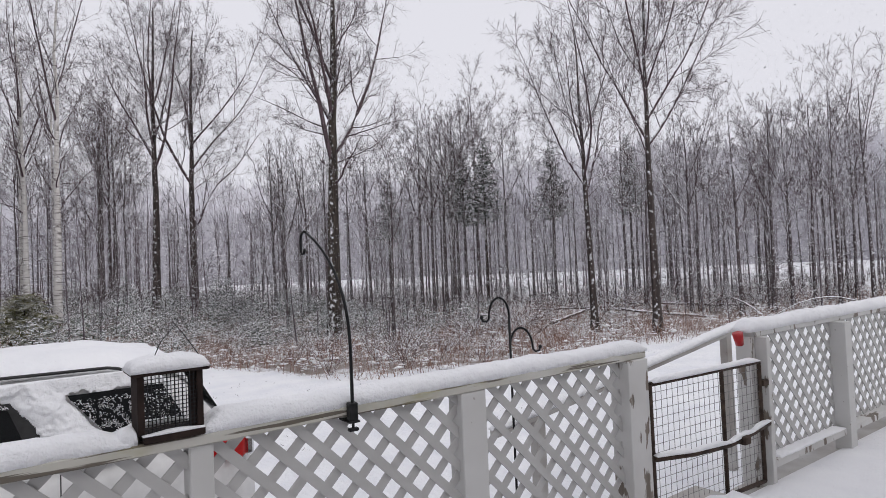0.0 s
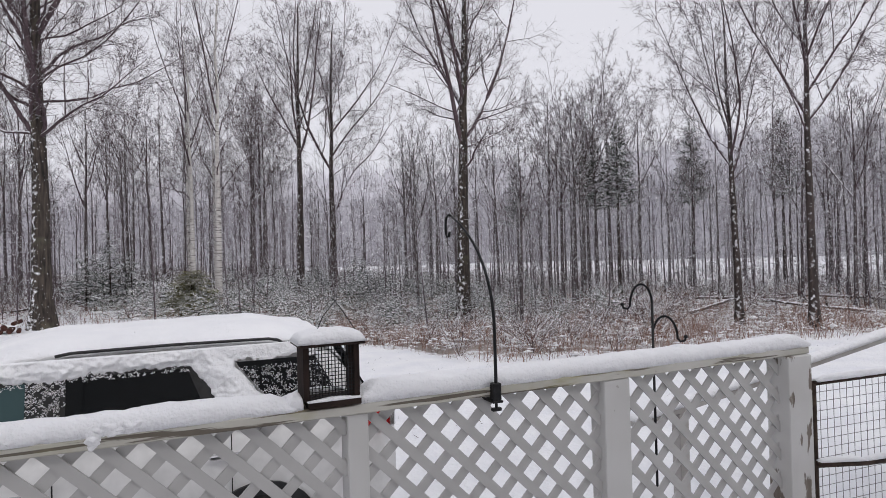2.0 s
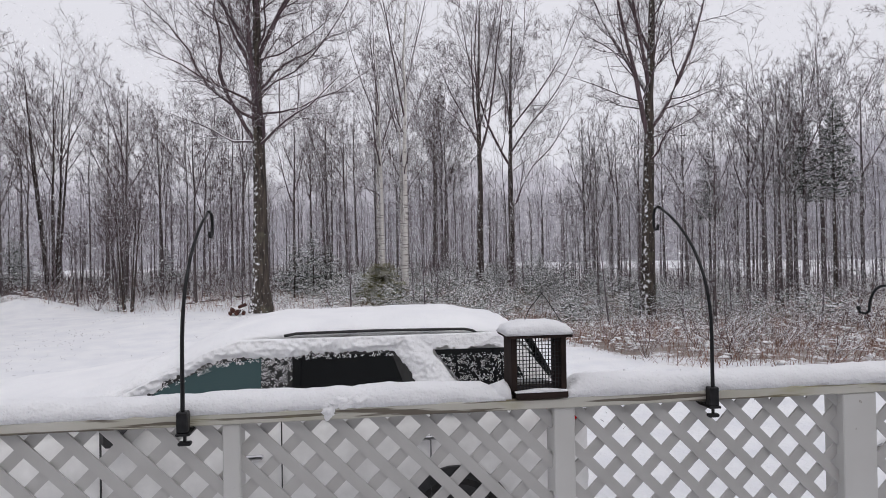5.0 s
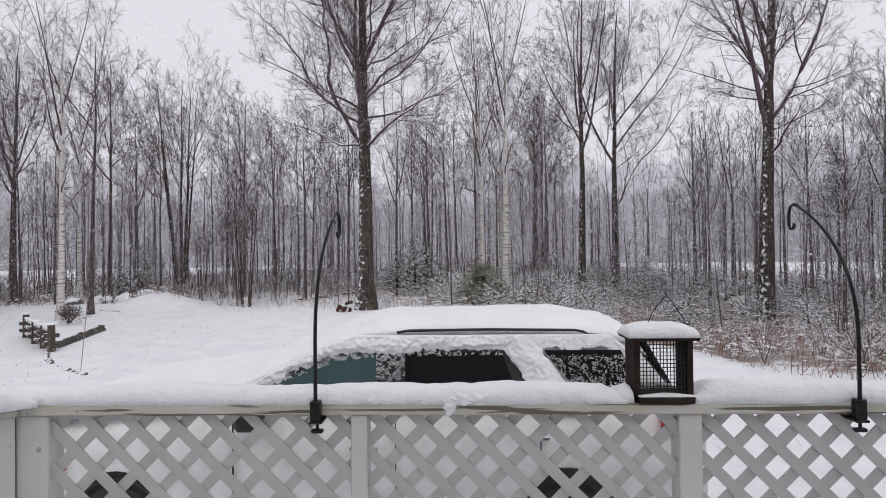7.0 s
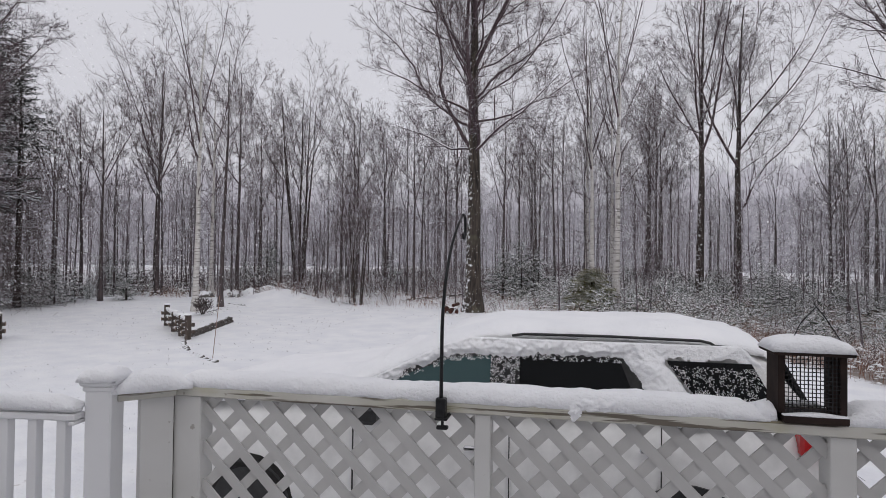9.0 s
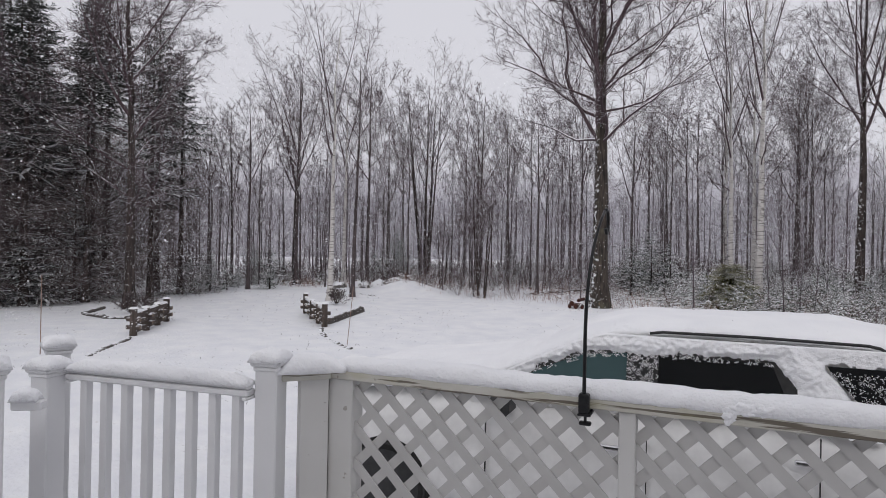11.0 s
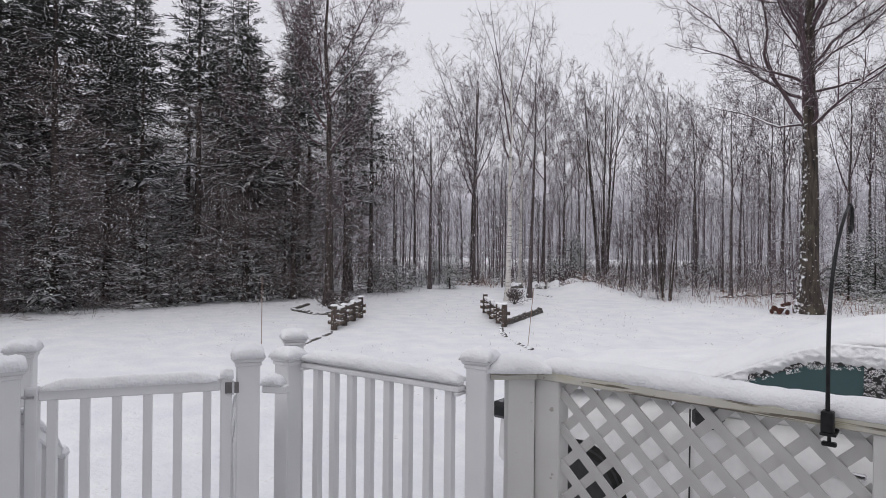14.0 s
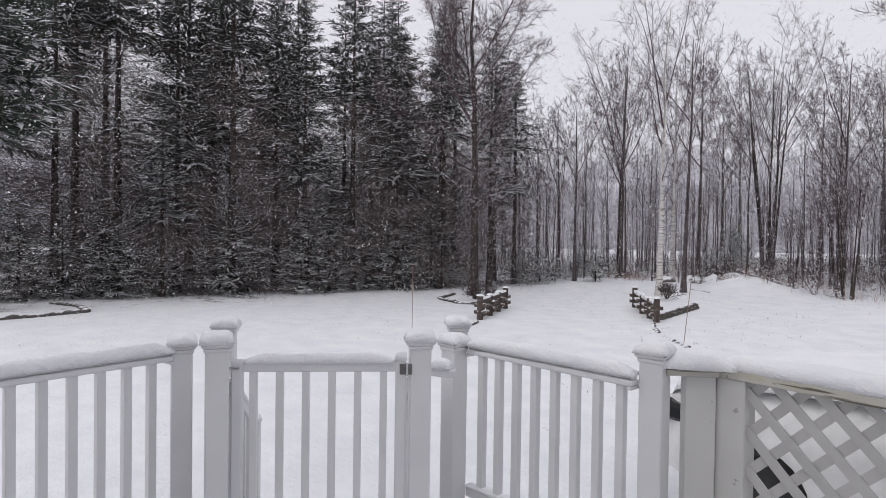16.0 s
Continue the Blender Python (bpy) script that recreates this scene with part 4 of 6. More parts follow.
# ---- growing trees ----
def unit(v):
    return v / np.maximum(np.linalg.norm(v, axis=-1, keepdims=True), 1e-9)


def side_axes(d):
    ref = np.where(np.abs(d[..., 2:3]) > 0.9, np.array([1.0, 0, 0]), np.array([0, 0, 1.0]))
    u = unit(np.cross(d, ref))
    return u, np.cross(d, u)


def shoots(rng, pts, rad, per, t0, t1, angle, ratio, n, thick, up, wander, taper=0.25, shorten=0.6, flat=False):
    """Side shoots along a set of branches: pts (B, k, 3), rad (B, k). Gives the same for the shoots."""
    B, k, _ = pts.shape
    t = t0 + (t1 - t0) * (np.arange(per)[None, :] + rng.random((B, per))) / per
    f = t * (k - 1)
    i = np.minimum(f.astype(int), k - 2)
    w = (f - i)[..., None]
    row = np.arange(B)[:, None]
    start = pts[row, i] * (1 - w) + pts[row, i + 1] * w
    r0 = rad[row, i] * (1 - w[..., 0]) + rad[row, i + 1] * w[..., 0]
    d = unit(pts[row, i + 1] - pts[row, i])
    u, v = side_axes(d)
    if flat:
        az = np.where(np.arange(per)[None, :] % 2 == 0, 0.0, math.pi) + 0.35 * rng.standard_normal((B, per))
    else:
        az = 2.4 * np.arange(per)[None, :] + 6.28 * rng.random((B, 1)) + 0.5 * rng.standard_normal((B, per))
    a = np.radians(angle[0] + angle[1] * rng.standard_normal((B, per)))
    d = np.cos(a)[..., None] * d + np.sin(a)[..., None] * (np.cos(az)[..., None] * u + np.sin(az)[..., None] * v)
    whole = np.linalg.norm(np.diff(pts, axis=1), axis=-1).sum(1)[:, None]
    length = whole * ratio * (1 - shorten * t) * (0.65 + 0.7 * rng.random((B, per)))
    start, d, length, r0 = start.reshape(-1, 3), unit(d).reshape(-1, 3), length.reshape(-1), (r0 * thick).reshape(-1)
    out = [start]
    for _ in range(n - 1):
        d = unit(d + wander * rng.standard_normal(d.shape) + np.array([0, 0, up]))
        out.append(out[-1] + d * (length / (n - 1))[:, None])
    s = np.linspace(1, taper, n)[None, :]
    return np.stack(out, 1), r0[:, None] * s


def skin(pts, rad, sides):
    """Round skins over a set of branches: vertices and quads."""
    B, k, _ = pts.shape
    d = unit(np.gradient(pts, axis=1))
    u, v = side_axes(d)
    a = 2 * np.pi * np.arange(sides) / sides
    ring = pts[:, :, None] + rad[:, :, None, None] * (np.cos(a)[None, None, :, None] * u[:, :, None] + np.sin(a)[None, None, :, None] * v[:, :, None])
    idx = np.arange(B * k * sides).reshape(B, k, sides)
    nxt = np.roll(idx, -1, axis=2)
    q = np.stack([idx[:, :-1], nxt[:, :-1], nxt[:, 1:], idx[:, 1:]], -1)
    return ring.reshape(-1, 3), q.reshape(-1, 4)


def blades(pts, width, rng):
    """Flat pointed sprays along two-point shoots: vertices and quads."""
    a, b = pts[:, 0], pts[:, -1]
    d = b - a
    u, v = side_axes(unit(d))
    roll = rng.random(len(a))[:, None] * 1.2 - 0.6
    s = unit(u + roll * v) * (np.linalg.norm(d, axis=1, keepdims=True) * width)
    m = a + 0.45 * d
    vs = np.stack([a, m + s, b, m - s], 1).reshape(-1, 3)
    return vs, np.arange(len(a) * 4).reshape(-1, 4)


def ribbons(pts, width, rng):
    """The finest twigs: narrow tapering strips along two-point shoots."""
    a, b = pts[:, 0], pts[:, -1]
    u, v = side_axes(unit(b - a))
    t = rng.random((len(a), 1)) * 6.28
    s = (np.cos(t) * u + np.sin(t) * v) * width
    return np.stack([a - s, a + s, b + 0.5 * s, b - 0.5 * s], 1).reshape(-1, 3), np.arange(len(a) * 4).reshape(-1, 4)


def joined(pieces):
    vs, fs, n = [], [], 0
    for v, f in pieces:
        vs.append(v), fs.append(f + n)
        n += len(v)
    return np.concatenate(vs), np.concatenate(fs)


def stem(rng, height, radius, n=14, bend=0.02, lean=(0.0, 0.0), flare=1.5, top=0.12):
    t = np.linspace(0, 1, n)
    p = np.stack([lean[0] * height * t + np.cumsum(rng.standard_normal(n)) * bend * height / n ** 0.5 * t * 0.4,
                  lean[1] * height * t + np.cumsum(rng.standard_normal(n)) * bend * height / n ** 0.5 * t * 0.4, height * t], 1)
    r = radius * (1 - (1 - top) * t ** 0.9) * (1 + (flare - 1) * np.exp(-t * height / 0.35))
    return p[None], r[None]


def broadleaf(seed, height, radius, fork=0.45, limbs=5, spread=24, side=10, fine=1.0, lean=(0, 0), side_low=0.3, droop=0.03, twig=0.0052, reach=0.34, limb=()):
    """A bare broad-leaved tree: its trunk, and its crown of limbs, branches and twigs."""
    rng = np.random.default_rng(seed)
    tp, tr = stem(rng, height * 0.95, radius, 18, 0.03, lean)
    trunk = skin(tp, tr, 12)
    big, br = shoots(rng, tp, tr, limbs, fork, min(fork + 0.26, 0.8), (spread + 10, 8), 0.60, 12, 0.60, 0.065, 0.055, 0.10, 0.35)
    low, lr = shoots(rng, tp, tr, side, side_low, 0.96, (60, 13), reach, 9, 0.28, 0.035 + droop, 0.15, 0.14, 0.6)
    for t, way, bend, length in limb:
        k = int(t * 17)
        line, d = [tp[0][k]], np.array(way, float)
        for _ in range(11):
            d = unit(d + np.array(bend) + 0.17 * rng.standard_normal(3))
            line.append(line[-1] + d * length / 11)
        big, br = np.concatenate([big, np.array(line)[None]]), np.concatenate([br, (tr[0][k] * 0.36 * np.linspace(1, 0.10, 12))[None]])
    a, ar = shoots(rng, big, br, int(13 * fine), 0.10, 0.98, (44, 11), 0.36, 7, 0.42, 0.07, 0.07, 0.22, 0.55)
    b, b_r = shoots(rng, low, lr, int(9 * fine), 0.15, 0.98, (44, 12), 0.46, 7, 0.48, 0.06, 0.08, 0.22, 0.55)
    c2 = np.concatenate([a, b])
    cr = np.maximum(np.concatenate([ar, b_r]), twig * 1.15)
    d, dr = shoots(rng, c2, cr, int(8.6 * fine), 0.12, 0.98, (45, 13), 0.44, 4, 0.6, 0.05, 0.09, 0.45, 0.5)
    e, er = shoots(rng, d, dr, int(9.4 * fine), 0.05, 0.97, (47, 15), 0.74, 2, 0.7, 0.06, 0.05, 0.6, 0.45)
    pieces = [skin(big, br, 7), skin(low, np.maximum(lr, twig * 1.3), 5), skin(c2, cr, 4), skin(d, np.maximum(dr, twig), 3), ribbons(e, twig * 0.62, rng)]
    return trunk, joined(pieces)


def clumped(seed, height, radius, stems, fine=0.8):
    """Several stems from one root."""
    rng = np.random.default_rng(seed)
    trunks, crowns = [], []
    for k in range(stems):
        a = 2.4 * k + rng.random()
        t, c = broadleaf(seed * 10 + k, height * rng.uniform(0.8, 1.0), radius * rng.uniform(0.7, 1.0), 0.5, 4, 18, 6, fine, (0.09 * math.cos(a), 0.09 * math.sin(a)), 0.45)
        off = np.array([0.16 * math.cos(a), 0.16 * math.sin(a), 0])
        trunks.append((t[0] + off, t[1])), crowns.append((c[0] + off, c[1]))
    return joined(trunks), joined(crowns)


def conifer(seed, height, radius, width, base=0.08, whorls=40, per=7, sprays=26, droop=-0.05, dead=0.0, ragged=0.25, taper=0.75):
    """A spruce or fir: its trunk, its green boughs, and its bare lower boughs."""
    rng = np.random.default_rng(seed)
    tp, tr = stem(rng, height, radius, 12, 0.008, (0, 0), 1.3, 0.06)
    n = whorls * per
    t = base + (0.985 - base) * (np.arange(n) / n) ** 0.9
    z = t * height
    az = 2.4 * np.arange(n) + 0.6 * rng.standard_normal(n)
    length = width * (1 - t) ** taper * (1 - ragged + 2 * ragged * rng.random(n)) + 0.12
    d = unit(np.stack([np.cos(az), np.sin(az), 0.25 - 0.35 * (1 - t) + 0.1 * rng.standard_normal(n)], 1))
    i = np.clip((t * 11).astype(int), 0, 10)
    w = (t * 11 - i)[:, None]
    p = tp[0][i] * (1 - w) + tp[0][i + 1] * w
    line = [p]
    for k in range(4):
        d = unit(d + np.array([0, 0, droop + 0.05 * k]) + 0.05 * rng.standard_normal(d.shape))
        line.append(line[-1] + d * (length / 4)[:, None])
    boughs = np.stack(line, 1)
    br = (0.004 + 0.010 * (1 - t))[:, None] * np.linspace(1, 0.3, 5)[None]
    bare = t < dead
    green = boughs[~bare]
    sp, _ = shoots(rng, green, br[~bare], sprays, 0.12, 1.0, (48, 10), 0.34, 2, 0.5, -0.12, 0.10, 0.5, 0.45, True)
    foliage = joined([blades(sp, 0.085, rng), skin(green, br[~bare], 3)])
    twigs = None
    if dead > base:
        tw, wr = shoots(rng, boughs[bare], br[bare], 30, 0.1, 1.0, (48, 14), 0.40, 2, 0.6, -0.05, 0.1, 0.5, 0.4)
        twigs = joined([skin(boughs[bare], br[bare], 3), ribbons(tw, 0.006, rng)])
    return skin(tp, tr, 9), foliage, twigs


def plant(name, shape, mats, names, label, category, x, y, size=1.0, turn=0.0, group="", z=None):
    """One tree with its parts at its place."""
    e = empty(name, x, y, (float(ground_z(x, y)) if z is None else z) - 0.06, turn)
    e.scale = (size,) * 3
    tagged(e, label, category, group)
    for nm, piece, mat in zip(names, shape, mats):
        if piece is not None:
            link(nm, mesh_of(nm, *piece), mat, e, "", True)
    return e


def repeat(first, x, y, size, turn):
    return copy_thing(first, pose(x, y, float(ground_z(x, y)) - 0.06, 0, 0, turn) @ Matrix.Scale(size / first.scale[0], 4))


TC = ("trunk", "crown")
WOOD = (M_BARK, M_TWIG)
LICHEN = (M_BARK_LICHEN, M_TWIG)

# the tall trees of the yard's edge
plant("maple_tree", broadleaf(11, 17.0, 0.29, 0.40, 6, 16, 10, 1.15, (0.012, 0.0), 0.36, 0.03, 0.0052, 0.30), LICHEN, TC, "tall bare maple with forked lichen-spotted trunk", "tree", 10.95, 18.99)
plant("maple_tree", broadleaf(12, 17.0, 0.30, 0.44, 5, 24, 28, 1.15, (-0.010, 0.0), 0.34, 0.0, 0.0055, 0.42,
                              ((0.36, (-0.62, 0, 0.75), (-0.07, 0, -0.015), 8.0), (0.44, (-0.75, 0.1, 0.55), (-0.03, 0, -0.01), 6.5), (0.39, (-0.26, 0, 0.95), (0.02, 0, 0.06), 9.0),
                               (0.50, (0.7, 0, 0.6), (0.04, 0, -0.02), 5.0), (0.37, (0.55, -0.2, 0.5), (0.03, 0, 0.02), 2.8))), LICHEN, TC, "large bare maple with wide spreading lower limbs", "tree", -2.93, 19.1)
plant("ash_tree", broadleaf(13, 10.6, 0.125, 0.42, 7, 17, 6, 1.0, (-0.005, 0.01), 0.40), WOOD, TC, "bare ash with a narrow fan-shaped crown", "tree", 16.08, 10.67)
plant("ash_tree", broadleaf(14, 11.6, 0.125, 0.46, 8, 22, 5, 1.05, (0.0, 0.0), 0.44), WOOD, TC, "bare ash with a dense upswept crown", "tree", 15.51, 7.97)
plant("maple_tree", broadleaf(15, 14.2, 0.20, 0.44, 5, 18, 9, 1.05, (0.0, 0.0), 0.40, 0.03, 0.0055, 0.30, ((0.31, (0.62, 0, 0.75), (-0.01, 0, 0.04), 7.0),)), WOOD, TC, "bare dark maple with one low slanting limb", "tree", 7.95, 27.37)
plant("maple_tree", broadleaf(16, 14.6, 0.20, 0.44, 6, 18, 7, 1.05, (0.0, 0.0), 0.42), WOOD, TC, "bare dark maple with a high forked crown", "tree", 6.14, 26.5)
plant("maple_tree", broadleaf(17, 14.0, 0.17, 0.40, 6, 34, 18, 1.1, (0.0, 0.0), 0.18, 0.02, 0.0055, 0.42), WOOD, TC, "bare snow-dusted maple standing in a stone-edged bed", "tree", -16.81, 11.8)
plant("maple_tree", broadleaf(18, 12.9, 0.19, 0.44, 6, 25, 6, 1.0, (0.0, 0.0), 0.40), WOOD, TC, "bare round-crowned maple at the field's edge", "tree", -22.12, 27.61)

# birches
bir = plant("birch_tree", broadleaf(21, 14.0, 0.15, 0.5, 4, 18, 14, 0.8, (0.012, 0.0), 0.30, -0.02, 0.004), (M_BIRCH, M_TWIG), TC, "white-barked paper birch with fine twigs", "tree", 2.24, 22.77, group="birches")
for x, y, s, a in ((1.5, 26.79, 0.9, 130), (1.58, 36.49, 1.1, 220), (-12.85, 17.44, 0.8, 40), (-16.9, 24.79, 0.8, 300), (2.84, 33.46, 0.95, 80)):
    repeat(bir, x, y, s, a)

# the woods' own trees: six kinds of growth, used again and again
MID_A = [(-3.06, 30.58, 10.4), (-1.55, 34.71, 11.0), (-2.99, 40.62, 11.6), (-0.34, 32.75, 9.8), (4.7, 33.5, 9.6), (6.07, 37.35, 10.4), (-6.93, 34.03, 9.8), (-7.44, 29.82, 8.6), (5.33, 37.82, 12.9), (5.96, 38.91, 12.8), (-12.96, 19.25, 10.4), (-16.94, 27.21, 12.5), (-19.46, 24.08, 11.8), (-6.51, 24.5, 8.3), (-10.6, 33.46, 10.6), (-11.89, 31.39, 10.9), (-6.24, 33.51, 11.6),
         (-1.67, 41.64, 10.9), (0.15, 41.71, 11.3), (1.74, 45.78, 12.8), (-19.11, 20.06, 9.2), (-20.91, 20.97, 9.1), (-21.55, 18.45, 8.7), (-25.09, 23.7, 9.3), (-20.39, 36.18, 11.7), (-21.71, 41.01, 12.1),
         (-10.83, 28.87, 11.1), (-12.61, 39.69, 11.2), (-17.3, 43.37, 13.1)]
MID_B = [(5.55, 38.62, 12.5), (6.39, 40.5, 12.5), (12.15, 16.64, 7.2), (15.43, 24.06, 9.1), (12.37, 28.86, 9.9), (13.31, 26.84, 8.7), (17.54, 22.68, 10.5), (17.42, 21.48, 9.7), (17.29, 20.28, 9.8), (21.23, 24.86, 11.7),
         (21.83, 24.44, 12.0), (23.68, 25.58, 13.5), (26.32, 26.08, 12.1), (29.06, 26.58, 10.1), (30.25, 25.73, 10.4), (27.34, 17.88, 9.6)]
MID_C = [(22.64, 11.31, 8.2), (23.86, 11.67, 7.9), (22.28, 9.11, 7.7), (24.29, 8.93, 8.5), (25.89, 8.96, 8.1), (27.7, 8.89, 8.8), (25.13, 6.98, 8.3), (28.97, 7.83, 7.9), (28.44, 7.05, 9.3), (16.52, 28.24, 9.1),
         (15.01, 34.39, 9.6), (32.96, 21.19, 9.6), (32.8, 18.77, 8.8), (32.01, 15.68, 9.1), (30.92, 12.69, 8.6)]
kinds = [(31, 0.42, 4, 16, 7, 0.45), (32, 0.5, 5, 20, 6, 0.5), (33, 0.38, 4, 22, 9, 0.35), (34, 0.55, 4, 15, 5, 0.55), (35, 0.46, 6, 18, 6, 0.48), (36, 0.6, 3, 18, 12, 0.4)]
firsts = {}
rng = random.Random(9)
for n, (x, y, h) in enumerate(MID_A + MID_B + MID_C):
    k = (n * 5 + n // 6) % 6
    if k not in firsts:
        s, fork, limbs, spread, side, low = kinds[k]
        firsts[k] = plant("forest_tree", broadleaf(s, 11.0, 0.11, fork, limbs, spread + 6, side + 4, 0.77, (rng.uniform(-0.02, 0.02), 0), low, 0.03, 0.006), (M_WOODBARK, M_TWIG), TC, "slender bare hardwood tree dusted with snow", "tree", x, y, h / 11.0, 60 * k, "woodland trees")
    else:
        repeat(firsts[k], x, y, h / 11.0, rng.uniform(0, 360))

cl = plant("clump_tree", clumped(41, 12.8, 0.12, 5, 0.7), WOOD, TC, "bare multi-stemmed maple clump", "tree", -14.95, 30.61)
sh = plant("alder_bush", clumped(42, 5.3, 0.035, 7, 0.42), WOOD, TC, "bare multi-stemmed alder thicket", "bush", -8.24, 21.93, group="alders")
repeat(sh, -9.59, 24.95, 0.9, 120), repeat(sh, -12.09, 26.68, 0.75, 200)

# conifers
NEEDLE = ("trunk", "foliage", "deadwood")
sp_mats = (M_BARK, M_SPRUCE, M_DEADBOUGH)
spruce_a = plant("spruce_tree", conifer(51, 14.5, 0.16, 2.6, 0.02, 40, 6, 46, -0.06, 0.55, 0.35), sp_mats, NEEDLE, "tall dark spruce with bare reddish lower boughs", "tree", -22.27, 9.36, 0.82, group="spruces")
spruce_b = plant("spruce_tree", conifer(52, 13.0, 0.15, 2.4, 0.02, 38, 6, 46, -0.05, 0.36, 0.35), sp_mats, NEEDLE, "dark spruce green down to the snow", "tree", -20.35, 10.68, 0.94, group="spruces")
for x, y, s, a, kind in ((-21.99, 6.32, 0.78, 40, 0), (-21.6, 4.6, 0.95, 100, 0), (-21.56, 17.06, 0.86, 160, 0), (-22.6, 2.98, 0.9, 210, 1), (-23.01, 1.17, 1.0, 250, 0), (-22.8, -0.65, 0.85, 300, 0), (-22.4, -2.45, 0.95, 20, 1),
                         (-20.92, 13.51, 0.85, 70, 0), (-23.35, 11.28, 0.8, 130, 0), (-24.59, 7.43, 0.98, 190, 1), (-25.0, 3.99, 1.0, 80, 0), (-25.2, 0.16, 1.05, 10, 0), (-20.88, 8.04, 0.42, 200, 1), (-21.2, 2.18, 0.5, 45, 1), (-25.34, 13.1, 0.95, 10, 0),
                         (-21.99, -4.65, 0.95, 120, 0), (-27.38, 9.55, 1.05, 220, 0), (-26.92, 15.63, 0.9, 320, 1), (-20.13, 12.3, 0.36, 10, 1), (-23.51, 14.72, 0.7, 90, 1), (-27.51, 1.46, 1.1, 90, 0), (-27.0, 5.5, 1.1, 10, 1), (-19.82, 12.5, 0.74, 200, 0), (-20.97, 9.06, 0.9, 250, 0), (-21.39, 7.23, 0.84, 300, 1), (-22.1, 15.02, 0.95, 33, 0), (-23.94, 12.7, 1.0, 66, 1), (-23.6, 5.2, 1.02, 99, 1), (-19.32, 14.79, 0.80, 15, 1), (-20.05, 16.95, 0.72, 75, 0)):
    repeat((spruce_a, spruce_b)[kind], x, y, s * (1.04 if y > 5 else 1.08), a)
rng2 = random.Random(33)
low_spruce = plant("young_spruce", conifer(57, 3.6, 0.05, 1.15, 0.03, 16, 6, 30, -0.03, 0.0, 0.3), (M_BARK, M_SPRUCE), TC, "young dark spruce at the foot of the tall stand", "tree", -20.59, 7.03, 1.0, group="young spruces")
for k in range(22):
    y = -5 + 18.5 * k / 21 + rng2.uniform(-0.3, 0.3)
    repeat(low_spruce, -20.7 - 0.10 * (8 - y) + rng2.uniform(-1.4, 0.3), y, rng2.uniform(0.5, 1.25), rng2.uniform(0, 360))
fir = plant("fir_sapling", conifer(53, 2.6, 0.04, 0.95, 0.03, 14, 6, 26, -0.03, 0.0, 0.2), (M_BARK, M_FIR), TC, "young balsam fir laden with snow", "tree", -2.39, 30.65, 1.15, group="young firs")
for x, y, s, a in ((-2.64, 26.59, 1.1, 10), (-1.85, 27.67, 1.35, 70), (-0.99, 27.22, 1.0, 200), (-16.43, 29.59, 1.25, 40), (-17.97, 29.88, 0.9, 99), (-18.6, 20.99, 0.9, 160), (-10.46, 34.18, 1.0, 220), (3.45, 30.61, 0.8, 300), (-3.39, 31.66, 0.8, 30), (-1.24, 31.63, 0.7, 90), (-19.1, 35.16, 1.1, 10), (-20.53, 35.07, 0.7, 60), (-22.91, 21.69, 0.7, 120), (-24.01, 28.43, 0.8, 200), (-26.12, 28.94, 0.9, 250), (-19.98, 36.78, 1.5, 140), (5.81, 31.01, 0.65, 300),
                   (6.57, 24.1, 0.6, 20), (9.05, 26.24, 0.75, 70), (18.63, 26.76, 0.8, 160), (-20.93, 12.7, 0.9, 210), (-20.16, 17.34, 0.8, 20), (9.81, 28.83, 0.8, 80), (7.58, 29.38, 0.7, 10), (11.38, 24.58, 0.55, 150), (3.92, 27.45, 0.5, 99), (13.06, 22.22, 0.5, 31), (8.68, 22.45, 0.55, 231), (14.54, 19.67, 0.45, 61)):
    repeat(fir, x, y, s, a)
rng3 = random.Random(12)
for k in range(34):
    repeat(fir, 4.4 + 11 * rng3.random(), 20.6 + 9.5 * rng3.random(), rng3.uniform(0.3, 0.85), rng3.uniform(0, 360))
for x, y, s in ((-19.76, 17.24, 0.6), (-19.64, 18.25, 0.75), (-19.43, 19.06, 0.6), (-20.44, 18.56, 0.7), (-20.01, 20.47, 0.4), (-20.67, 23.49, 0.5), (-21.99, 22.59, 0.4), (-21.2, 36.48, 0.9), (-19.67, 36.78, 1.35), (-24.84, 27.22, 1.0), (-24.15, 26.41, 0.7)):
    repeat(fir, x, y, s, rng3.uniform(0, 360))
plant("cedar_bush", conifer(54, 1.7, 0.05, 0.85, 0.02, 26, 9, 44, -0.14, 0.0, 0.35, 0.32), (M_BARK, M_CEDAR), TC, "shaggy olive-brown cedar bush standing in the snow", "bush", 1.25, 21.59)
pine = plant("pine_tree", conifer(55, 10.5, 0.12, 1.7, 0.50, 24, 7, 54, 0.0, 0.0, 0.45), (M_BARK, M_FIR), TC, "tall pine with foliage only at its top", "tree", 22.11, 23.02, 0.92, group="pines")
for x, y, s, a in ((21.54, 24.85, 0.98, 40), (17.8, 26.09, 0.75, 80), (31.69, 27.09, 1.1, 140), (36.05, 23.89, 1.1, 190), (27.97, 32.26, 1.1, 290)):
    repeat(pine, x, y, s, a)
# the old pine at the bed on the lawn, whose boughs hang into view
plant("white_pine", conifer(56, 11.0, 0.22, 2.9, 0.40, 26, 7, 60, -0.05, 0.0, 0.35), (M_BARK, M_FIR), TC, "large pine with hanging snowy boughs beside the lawn bed", "tree", -19.2, -2.45)


